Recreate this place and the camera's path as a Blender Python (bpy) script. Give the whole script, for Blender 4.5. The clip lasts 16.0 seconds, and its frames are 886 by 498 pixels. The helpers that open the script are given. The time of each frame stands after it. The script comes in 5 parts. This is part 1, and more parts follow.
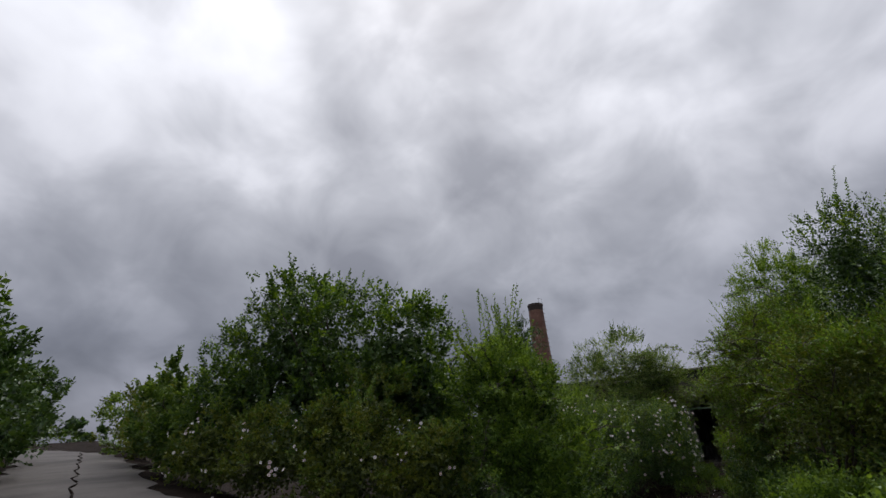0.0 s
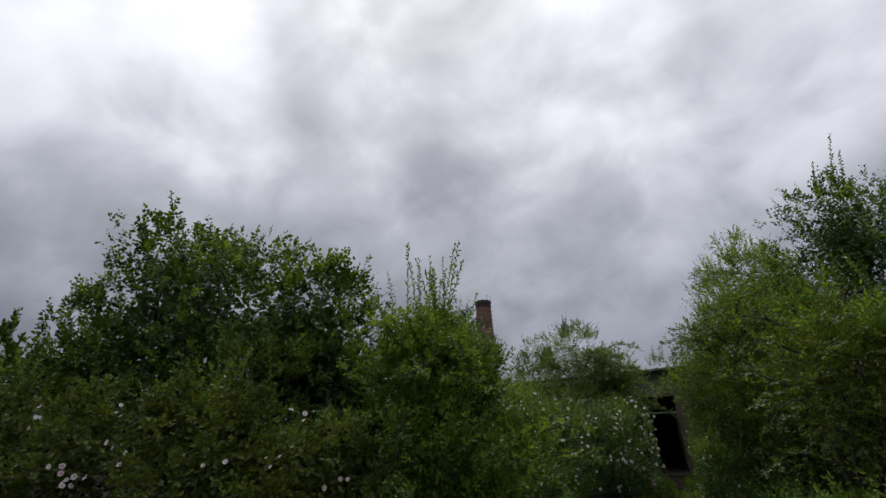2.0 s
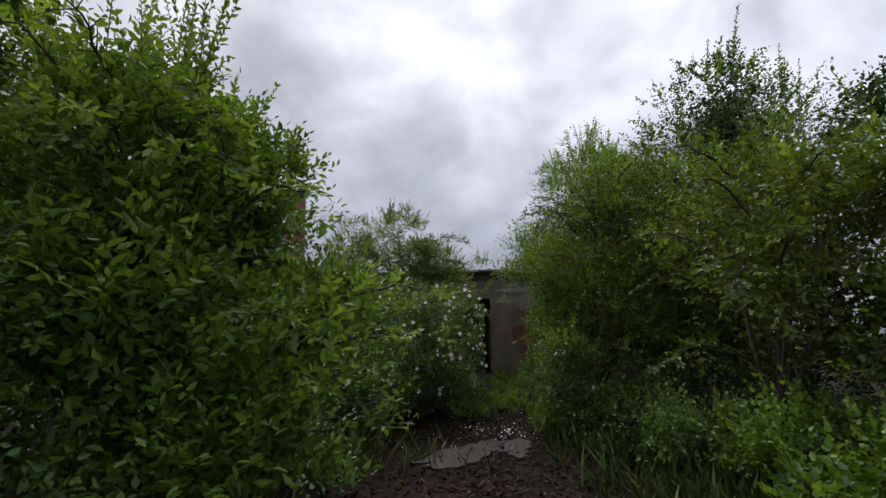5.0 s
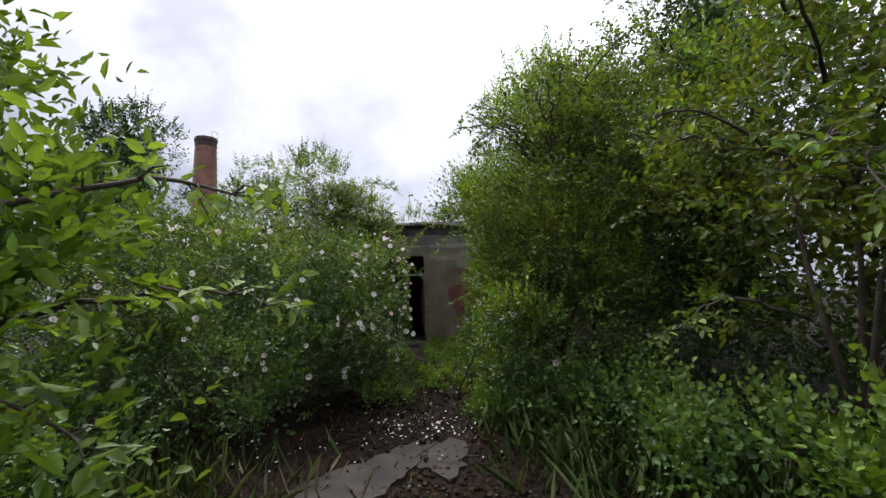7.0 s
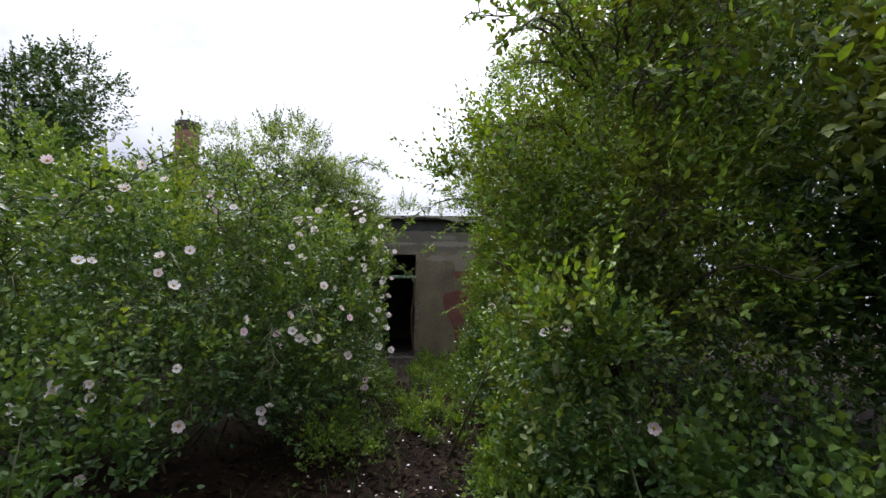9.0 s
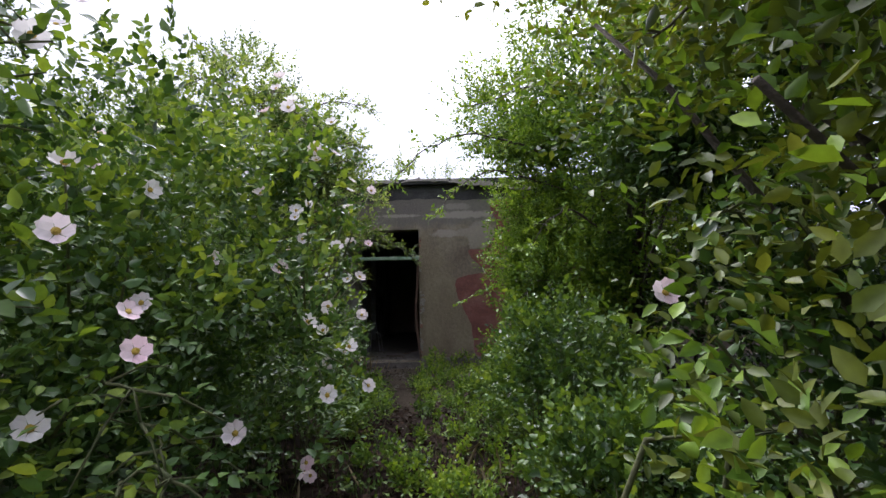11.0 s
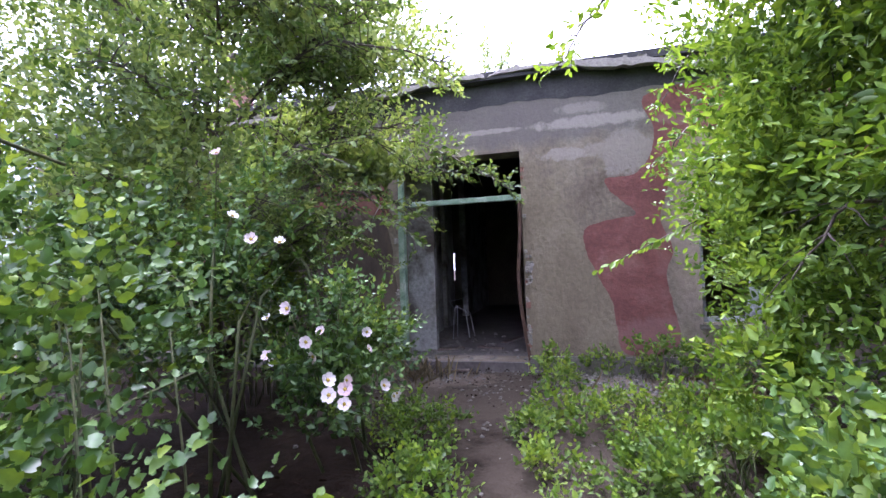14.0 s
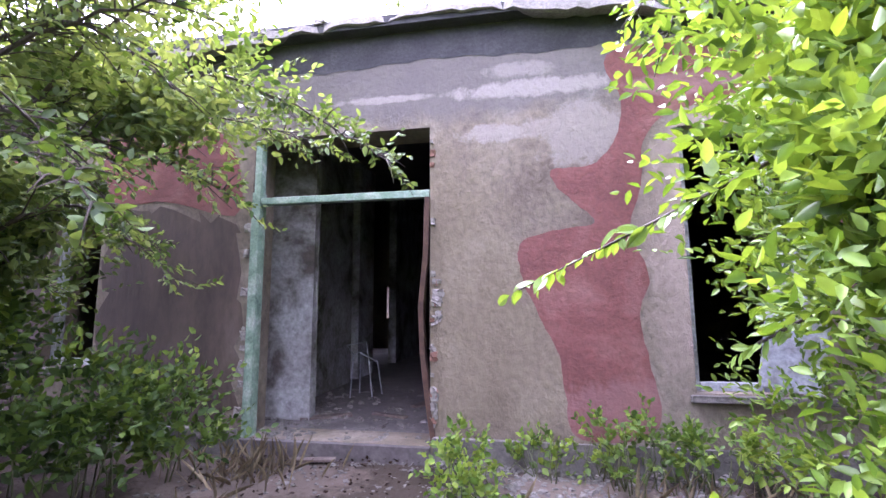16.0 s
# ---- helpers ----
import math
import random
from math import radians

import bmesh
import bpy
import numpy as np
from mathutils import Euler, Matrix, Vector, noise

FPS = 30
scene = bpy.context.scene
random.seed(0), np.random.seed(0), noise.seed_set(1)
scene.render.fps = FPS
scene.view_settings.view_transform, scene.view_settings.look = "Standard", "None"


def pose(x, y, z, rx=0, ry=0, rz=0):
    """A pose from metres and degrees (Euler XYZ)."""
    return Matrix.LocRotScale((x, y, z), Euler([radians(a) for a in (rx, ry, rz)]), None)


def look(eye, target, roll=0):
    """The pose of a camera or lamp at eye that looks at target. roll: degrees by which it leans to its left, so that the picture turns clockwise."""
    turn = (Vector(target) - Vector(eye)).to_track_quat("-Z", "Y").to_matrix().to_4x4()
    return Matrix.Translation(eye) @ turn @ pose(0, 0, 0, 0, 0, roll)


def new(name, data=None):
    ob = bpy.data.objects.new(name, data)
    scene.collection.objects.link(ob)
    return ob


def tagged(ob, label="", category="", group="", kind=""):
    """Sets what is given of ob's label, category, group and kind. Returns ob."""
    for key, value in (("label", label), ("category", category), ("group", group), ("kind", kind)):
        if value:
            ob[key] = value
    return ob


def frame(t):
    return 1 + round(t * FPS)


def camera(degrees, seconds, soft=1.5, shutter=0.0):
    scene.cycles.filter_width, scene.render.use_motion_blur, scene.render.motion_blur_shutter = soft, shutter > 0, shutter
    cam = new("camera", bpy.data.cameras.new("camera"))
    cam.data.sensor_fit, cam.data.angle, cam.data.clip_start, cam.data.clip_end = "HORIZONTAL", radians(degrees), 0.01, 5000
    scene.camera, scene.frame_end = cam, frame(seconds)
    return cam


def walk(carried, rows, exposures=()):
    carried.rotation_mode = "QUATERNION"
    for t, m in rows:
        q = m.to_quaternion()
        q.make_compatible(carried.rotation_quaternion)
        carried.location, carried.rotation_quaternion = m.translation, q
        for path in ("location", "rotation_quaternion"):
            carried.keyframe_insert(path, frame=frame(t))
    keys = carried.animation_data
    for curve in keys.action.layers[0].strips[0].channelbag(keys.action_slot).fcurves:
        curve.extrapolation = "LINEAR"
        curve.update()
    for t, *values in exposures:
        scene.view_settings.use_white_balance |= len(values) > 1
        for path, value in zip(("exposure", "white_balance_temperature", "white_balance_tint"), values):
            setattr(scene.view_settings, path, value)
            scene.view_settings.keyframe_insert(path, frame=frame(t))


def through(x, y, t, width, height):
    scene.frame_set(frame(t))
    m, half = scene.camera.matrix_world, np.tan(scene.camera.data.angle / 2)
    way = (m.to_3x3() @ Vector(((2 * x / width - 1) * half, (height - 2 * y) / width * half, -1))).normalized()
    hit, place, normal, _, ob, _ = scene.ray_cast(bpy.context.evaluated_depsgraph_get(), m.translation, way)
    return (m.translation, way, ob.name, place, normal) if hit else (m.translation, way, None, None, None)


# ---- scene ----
cam = camera(88.0, 16.0)
PATH = [
    (0, (3.504, -21.725, 1.829), (2.368, -20.258, 2.575), -4.0),
    (0.5, (3.136, -20.944, 1.89), (2.102, -19.39, 2.609), -3.9),
    (1, (2.821, -20.427, 1.819), (1.765, -18.897, 2.556), -5.0),
    (1.5, (2.515, -19.872, 1.757), (1.491, -18.335, 2.523), -3.1),
    (2, (2.29, -19.29, 1.713), (1.321, -17.709, 2.463), -2.6),
    (2.5, (1.995, -18.8, 1.633), (0.932, -17.277, 2.374), -3.5),
    (3, (1.863, -18.223, 1.54), (0.895, -16.666, 2.338), -2.3),
    (3.5, (1.767, -17.572, 1.508), (0.922, -15.966, 2.349), -1.3),
    (4, (1.532, -16.982, 1.469), (0.737, -15.326, 2.259), -0.8),
    (4.5, (1.096, -16.441, 1.345), (0.569, -14.614, 1.966), 0.1),
    (5, (0.84, -15.883, 1.342), (0.539, -13.943, 1.725), -0.2),
    (5.2, (0.83, -15.664, 1.354), (0.554, -13.706, 1.651), -0.0),
    (7.3, (0.93, -13.516, 1.3), (0.937, -11.525, 1.488), -0.7),
    (7.5, (0.93, -13.342, 1.287), (0.968, -11.349, 1.448), 0.2),
    (8, (0.93, -12.861, 1.262), (0.921, -10.87, 1.446), -0.7),
    (8.5, (0.909, -12.291, 1.247), (0.831, -10.309, 1.501), 0.2),
    (8.7, (0.9, -12.035, 1.225), (0.861, -10.054, 1.5), 1.0),
    (10.8, (0.74, -9.31, 1.259), (0.687, -7.326, 1.503), -0.7),
    (11, (0.73, -9.049, 1.261), (0.675, -7.062, 1.486), -1.0),
    (11.5, (0.7, -8.4, 1.26), (0.698, -6.412, 1.482), -0.9),
    (12, (0.68, -7.753, 1.255), (0.796, -5.759, 1.354), -0.4),
    (12.5, (0.66, -7.197, 1.236), (0.606, -5.203, 1.378), -1.5),
    (13, (0.62, -6.714, 1.22), (0.297, -4.742, 1.305), -4.1),
    (13.5, (0.55, -6.156, 1.246), (0.247, -4.182, 1.361), -1.9),
    (14, (0.45, -5.703, 1.255), (-0.049, -3.768, 1.344), -2.1),
    (14.5, (0.37, -5.1, 1.291), (-0.168, -3.179, 1.429), -3.3),
    (15, (0.34, -4.645, 1.232), (-0.185, -2.718, 1.331), -4.2),
    (15.5, (0.5, -4.173, 1.186), (0.082, -2.225, 1.362), -0.4),
    (16, (0.76, -3.661, 1.161), (0.412, -1.708, 1.418), -0.3),
]
EXPOSURES = [(0.0, 0.2, 6250, 12), (3.0, 0.28, 6200, 11), (4.2, 0.38, 6150, 11), (5.0, 0.65, 6150, 12), (5.6, 0.85, 6200, 12), (7.3, 1.5, 6250, 13), (8.7, 1.65, 6250, 13),
             (10.8, 2.0, 6050, 18), (12.0, 2.35, 5950, 21), (13.0, 2.95, 5750, 27), (14.5, 3.95, 5400, 36), (16.0, 4.5, 5450, 43)]
walk(cam, [(t, look(eye, target, roll)) for t, eye, target, roll in PATH], EXPOSURES)

# ---- sky and light ----
def nodes_of(idb):
    idb.use_nodes = True
    idb.node_tree.nodes.clear()
    return idb.node_tree.nodes, idb.node_tree.links


def add(nodes, kind, **values):
    n = nodes.new(kind)
    for key, value in values.items():
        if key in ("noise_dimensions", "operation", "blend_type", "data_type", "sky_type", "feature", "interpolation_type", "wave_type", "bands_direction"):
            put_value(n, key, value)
        else:
            n.inputs[key.replace("_", " ")].default_value = value
    return n


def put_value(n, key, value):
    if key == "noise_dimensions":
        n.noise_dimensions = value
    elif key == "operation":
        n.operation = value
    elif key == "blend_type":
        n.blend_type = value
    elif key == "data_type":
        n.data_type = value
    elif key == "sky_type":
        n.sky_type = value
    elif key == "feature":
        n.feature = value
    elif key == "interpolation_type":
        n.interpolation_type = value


def ramp(nodes, stops):
    n = nodes.new("ShaderNodeValToRGB")
    els = n.color_ramp.elements
    while len(els) < len(stops):
        els.new(0.5)
    for el, (p, c) in zip(els, stops):
        el.position, el.color = p, (*c, 1) if len(c) == 3 else c
    return n


SUN_EL, SUN_AZ = radians(62), radians(-35)
world = bpy.data.worlds.new("overcast_sky")
scene.world = world
N, K = nodes_of(world)
sky = add(N, "ShaderNodeTexSky")
sky.sky_type, sky.sun_disc, sky.sun_elevation, sky.sun_rotation = "NISHITA", False, SUN_EL, SUN_AZ
sky.air_density, sky.dust_density = 1.0, 3.0
tc = N.new("ShaderNodeTexCoord")
sep = N.new("ShaderNodeSeparateXYZ")
K.new(tc.outputs["Generated"], sep.inputs[0])
# the cloud deck is flat: project the sky's direction on a level plane
zc = add(N, "ShaderNodeMath", operation="MAXIMUM")
K.new(sep.outputs["Z"], zc.inputs[0])
zc.inputs[1].default_value = 0.02
zs = add(N, "ShaderNodeMath", operation="ADD")
K.new(zc.outputs[0], zs.inputs[0])
zs.inputs[1].default_value = 0.75
dx = add(N, "ShaderNodeMath", operation="DIVIDE")
dy = add(N, "ShaderNodeMath", operation="DIVIDE")
K.new(sep.outputs["X"], dx.inputs[0]); K.new(zs.outputs[0], dx.inputs[1])
K.new(sep.outputs["Y"], dy.inputs[0]); K.new(zs.outputs[0], dy.inputs[1])
com = N.new("ShaderNodeCombineXYZ")
K.new(dx.outputs[0], com.inputs["X"]); K.new(dy.outputs[0], com.inputs["Y"])
com.inputs["Z"].default_value = 3.7
big = add(N, "ShaderNodeTexNoise", Scale=2.0, Detail=3.0, Roughness=0.45, Distortion=0.25)
small = add(N, "ShaderNodeTexNoise", Scale=7.0, Detail=4.0, Roughness=0.5, Distortion=0.3)
K.new(com.outputs[0], big.inputs["Vector"]); K.new(com.outputs[0], small.inputs["Vector"])
mixn = add(N, "ShaderNodeMath", operation="MULTIPLY_ADD")
K.new(small.outputs["Fac"], mixn.inputs[0]); mixn.inputs[1].default_value = 0.33
scl = add(N, "ShaderNodeMath", operation="MULTIPLY")
K.new(big.outputs["Fac"], scl.inputs[0]); scl.inputs[1].default_value = 0.67
K.new(scl.outputs[0], mixn.inputs[2])
deck = ramp(N, [(0.34, (0.3, 0.305, 0.33)), (0.45, (0.48, 0.485, 0.51)), (0.54, (0.72, 0.72, 0.745)), (0.66, (0.92, 0.92, 0.94))])
K.new(mixn.outputs[0], deck.inputs[0])
# cloud layer darkens towards the horizon, where it is seen edge on
hor = ramp(N, [(0.0, (0.34, 0.35, 0.39)), (0.2, (0.48, 0.49, 0.52)), (0.45, (0.95, 0.95, 0.95)), (0.8, (1.2, 1.2, 1.19))])
K.new(sep.outputs["Z"], hor.inputs[0])
mul = add(N, "ShaderNodeMix", data_type="RGBA", blend_type="MULTIPLY")
mul.inputs[0].default_value = 1.0
K.new(deck.outputs[0], mul.inputs[6]); K.new(hor.outputs[0], mul.inputs[7])
# the veiled sun brightens the deck round its own direction
aim = Vector((math.sin(SUN_AZ) * math.cos(SUN_EL), math.cos(SUN_AZ) * math.cos(SUN_EL), math.sin(SUN_EL)))
near = add(N, "ShaderNodeVectorMath", operation="DOT_PRODUCT")
K.new(tc.outputs["Generated"], near.inputs[0]); near.inputs[1].default_value = aim
veil = ramp(N, [(0.0, (0.8, 0.8, 0.82)), (0.5, (0.86, 0.86, 0.88)), (0.8, (1.0, 1.0, 1.0)), (1.0, (1.15, 1.15, 1.14))])
K.new(near.outputs["Value"], veil.inputs[0])
glow = add(N, "ShaderNodeMix", data_type="RGBA", blend_type="MULTIPLY")
glow.inputs[0].default_value = 1.0
K.new(mul.outputs[2], glow.inputs[6]); K.new(veil.outputs[0], glow.inputs[7])
b1, b2 = N.new("ShaderNodeBackground"), N.new("ShaderNodeBackground")
K.new(sky.outputs[0], b1.inputs[0]); b1.inputs[1].default_value = 0.006
K.new(glow.outputs[2], b2.inputs[0]); b2.inputs[1].default_value = 0.9
both = N.new("ShaderNodeAddShader")
K.new(b1.outputs[0], both.inputs[0]); K.new(b2.outputs[0], both.inputs[1])
wo = N.new("ShaderNodeOutputWorld")
K.new(both.outputs[0], wo.inputs[0])

sun = new("sun", bpy.data.lights.new("sun", "SUN"))
sun.data.energy, sun.data.angle, sun.data.color = 1.5, radians(40), (1.0, 0.97, 0.92)
sun.matrix_world = look((math.sin(SUN_AZ) * 30 * math.cos(SUN_EL), math.cos(SUN_AZ) * 30 * math.cos(SUN_EL), 30 * math.sin(SUN_EL)), (0, -8, 0))

# ---- materials ----
def material(name):
    m = bpy.data.materials.new(name)
    n, k = nodes_of(m)
    out = n.new("ShaderNodeOutputMaterial")
    b = n.new("ShaderNodeBsdfPrincipled")
    k.new(b.outputs[0], out.inputs[0])
    return m, n, k, b, out


def surface(name, stops, scale, rough=(0.7, 0.95), bump=0.3, fine=8.0, metal=0.0, streak=0.0, bump_dist=0.01, spec=0.5, grain=(0.62, 1.25)):
    """A weathered surface: colours over large stains, grain over them, rough relief."""
    m, n, k, b, out = material(name)
    t = n.new("ShaderNodeTexCoord")
    mp = n.new("ShaderNodeMapping")
    k.new(t.outputs["Object"], mp.inputs[0])
    mp.inputs["Scale"].default_value = (1, 1, 1 - streak)
    n1 = add(n, "ShaderNodeTexNoise", Scale=scale, Detail=6.0, Roughness=0.62, Distortion=0.4)
    n2 = add(n, "ShaderNodeTexNoise", Scale=scale * fine, Detail=5.0, Roughness=0.65)
    for q in (n1, n2):
        k.new(mp.outputs[0], q.inputs["Vector"])
    r = ramp(n, stops)
    k.new(n1.outputs["Fac"], r.inputs[0])
    g = ramp(n, [(0.3, (grain[0],) * 3), (0.7, (grain[1],) * 3)])
    k.new(n2.outputs["Fac"], g.inputs[0])
    mx = add(n, "ShaderNodeMix", data_type="RGBA", blend_type="MULTIPLY")
    mx.inputs[0].default_value = 1.0
    k.new(r.outputs[0], mx.inputs[6]); k.new(g.outputs[0], mx.inputs[7])
    k.new(mx.outputs[2], b.inputs["Base Color"])
    rr = add(n, "ShaderNodeMapRange")
    k.new(n2.outputs["Fac"], rr.inputs[0])
    rr.inputs[3].default_value, rr.inputs[4].default_value = rough
    k.new(rr.outputs[0], b.inputs["Roughness"])
    b.inputs["Metallic"].default_value = metal
    b.inputs["Specular IOR Level"].default_value = spec
    bp = n.new("ShaderNodeBump")
    bp.inputs["Strength"].default_value, bp.inputs["Distance"].default_value = bump, bump_dist
    k.new(n2.outputs["Fac"], bp.inputs["Height"])
    k.new(bp.outputs[0], b.inputs["Normal"])
    return m


def foliage(name, dark, mid, light, through=0.35, rough=0.5):
    """Leaves: each one its own shade, whole sprays lighter or darker, light shining through."""
    m, n, k, b, out = material(name)
    geo = n.new("ShaderNodeNewGeometry")
    t = n.new("ShaderNodeTexCoord")
    cl = add(n, "ShaderNodeTexNoise", Scale=1.3, Detail=2.0)
    k.new(t.outputs["Object"], cl.inputs["Vector"])
    mixv = add(n, "ShaderNodeMath", operation="MULTIPLY_ADD")
    k.new(geo.outputs["Random Per Island"], mixv.inputs[0]); mixv.inputs[1].default_value = 0.55
    off = add(n, "ShaderNodeMath", operation="MULTIPLY_ADD")
    k.new(cl.outputs["Fac"], off.inputs[0]); off.inputs[1].default_value = 1.1; off.inputs[2].default_value = -0.45
    info = n.new("ShaderNodeObjectInfo")
    one = add(n, "ShaderNodeMath", operation="MULTIPLY_ADD")
    k.new(info.outputs["Random"], one.inputs[0]); one.inputs[1].default_value = 0.24
    k.new(off.outputs[0], one.inputs[2])
    k.new(one.outputs[0], mixv.inputs[2])
    r = ramp(n, [(0.08, dark), (0.5, mid), (0.92, light)])
    k.new(mixv.outputs[0], r.inputs[0])
    fl = add(n, "ShaderNodeTexNoise", Scale=55.0, Detail=3.0)
    k.new(t.outputs["Object"], fl.inputs["Vector"])
    fr = ramp(n, [(0.3, (0.72, 0.72, 0.72)), (0.7, (1.2, 1.2, 1.2))])
    k.new(fl.outputs["Fac"], fr.inputs[0])
    mt = add(n, "ShaderNodeMix", data_type="RGBA", blend_type="MULTIPLY")
    mt.inputs[0].default_value = 1.0
    k.new(r.outputs[0], mt.inputs[6]); k.new(fr.outputs[0], mt.inputs[7])
    k.new(mt.outputs[2], b.inputs["Base Color"])
    b.inputs["Roughness"].default_value = rough
    b.inputs["Specular IOR Level"].default_value = 0.35
    tr = n.new("ShaderNodeBsdfTranslucent")
    warm = add(n, "ShaderNodeMix", data_type="RGBA", blend_type="MULTIPLY")
    warm.inputs[0].default_value = 1.0
    k.new(r.outputs[0], warm.inputs[6]); warm.inputs[7].default_value = (1.5, 1.35, 0.5, 1)
    k.new(warm.outputs[2], tr.inputs[0])
    mx = n.new("ShaderNodeMixShader")
    mx.inputs[0].default_value = through
    k.new(b.outputs[0], mx.inputs[1]); k.new(tr.outputs[0], mx.inputs[2])
    k.new(mx.outputs[0], out.inputs[0])
    return m


def petals():
    """Thin pale petals, some pink, some nearly white."""
    m, n, k, b, out = material("rose_petals")
    geo = n.new("ShaderNodeNewGeometry")
    info = n.new("ShaderNodeObjectInfo")
    s = add(n, "ShaderNodeMath", operation="MULTIPLY_ADD")
    k.new(geo.outputs["Random Per Island"], s.inputs[0]); s.inputs[1].default_value = 0.35
    k.new(info.outputs["Random"], s.inputs[2])
    r = ramp(n, [(0.1, (0.66, 0.46, 0.52)), (0.5, (0.78, 0.68, 0.71)), (1.0, (0.84, 0.8, 0.81))])
    k.new(s.outputs[0], r.inputs[0])
    k.new(r.outputs[0], b.inputs["Base Color"])
    b.inputs["Roughness"].default_value = 0.7
    tr = n.new("ShaderNodeBsdfTranslucent")
    k.new(r.outputs[0], tr.inputs[0])
    mx = n.new("ShaderNodeMixShader")
    mx.inputs[0].default_value = 0.3
    k.new(b.outputs[0], mx.inputs[1]); k.new(tr.outputs[0], mx.inputs[2])
    k.new(mx.outputs[0], out.inputs[0])
    return m


LEAF_DARK = foliage("dark_leaves", (0.012, 0.028, 0.009), (0.045, 0.095, 0.022), (0.12, 0.2, 0.045), 0.18, 0.38)
LEAF_MID = foliage("green_leaves", (0.022, 0.05, 0.012), (0.075, 0.14, 0.028), (0.18, 0.27, 0.055), 0.34)
LEAF_PLUM = foliage("fresh_plum_leaves", (0.03, 0.068, 0.01), (0.1, 0.19, 0.022), (0.25, 0.37, 0.045), 0.32)
LEAF_YOUNG = foliage("yellow_green_leaves", (0.055, 0.1, 0.018), (0.14, 0.235, 0.036), (0.255, 0.385, 0.075), 0.38)
LEAF_ROSE = foliage("rose_leaves", (0.016, 0.04, 0.013), (0.06, 0.125, 0.032), (0.16, 0.26, 0.065), 0.2, 0.38)
LEAF_BRAMBLE = foliage("bramble_leaves", (0.035, 0.075, 0.015), (0.11, 0.19, 0.032), (0.26, 0.35, 0.05), 0.28)
LEAF_GREY = foliage("grey_green_leaves", (0.05, 0.085, 0.032), (0.14, 0.21, 0.08), (0.28, 0.36, 0.15), 0.42)
LEAF_BUSHY = foliage("olive_leaves", (0.03, 0.05, 0.01), (0.09, 0.125, 0.02), (0.19, 0.22, 0.035), 0.25)
GRASS = foliage("grass_blades", (0.03, 0.06, 0.015), (0.075, 0.13, 0.03), (0.2, 0.22, 0.08), 0.25)
STRAW = foliage("dry_stalks", (0.1, 0.08, 0.045), (0.2, 0.16, 0.09), (0.32, 0.27, 0.17), 0.1, 0.8)
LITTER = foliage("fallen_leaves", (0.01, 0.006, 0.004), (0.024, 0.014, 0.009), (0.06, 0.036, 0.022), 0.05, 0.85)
[q for q in LITTER.node_tree.nodes if q.type == "BSDF_PRINCIPLED"][0].inputs["Specular IOR Level"].default_value = 0.08
PETAL = petals()
POLLEN = surface("yellow_stamens", [(0.3, (0.4, 0.25, 0.03)), (0.7, (0.6, 0.45, 0.08))], 90, bump=0.6)
BARK = surface("grey_brown_bark", [(0.3, (0.035, 0.027, 0.02)), (0.6, (0.08, 0.062, 0.047)), (0.8, (0.13, 0.11, 0.085))], 9, bump=0.8)
CANE = surface("green_cane", [(0.3, (0.05, 0.07, 0.025)), (0.7, (0.12, 0.12, 0.05))], 14)
PLASTER = surface("ochre_grey_roughcast", [(0.28, (0.09, 0.072, 0.056)), (0.42, (0.15, 0.12, 0.088)), (0.54, (0.195, 0.162, 0.118)), (0.7, (0.28, 0.245, 0.195))], 1.1, (0.85, 1.0), 1.0, 17, streak=0.25, bump_dist=0.02, grain=(0.68, 1.2))
REDPAINT = surface("worn_oxide_red_paint", [(0.25, (0.11, 0.04, 0.035)), (0.5, (0.175, 0.065, 0.055)), (0.75, (0.24, 0.12, 0.1))], 2.2, (0.8, 0.98), 0.9, 9, bump_dist=0.014, grain=(0.78, 1.14))


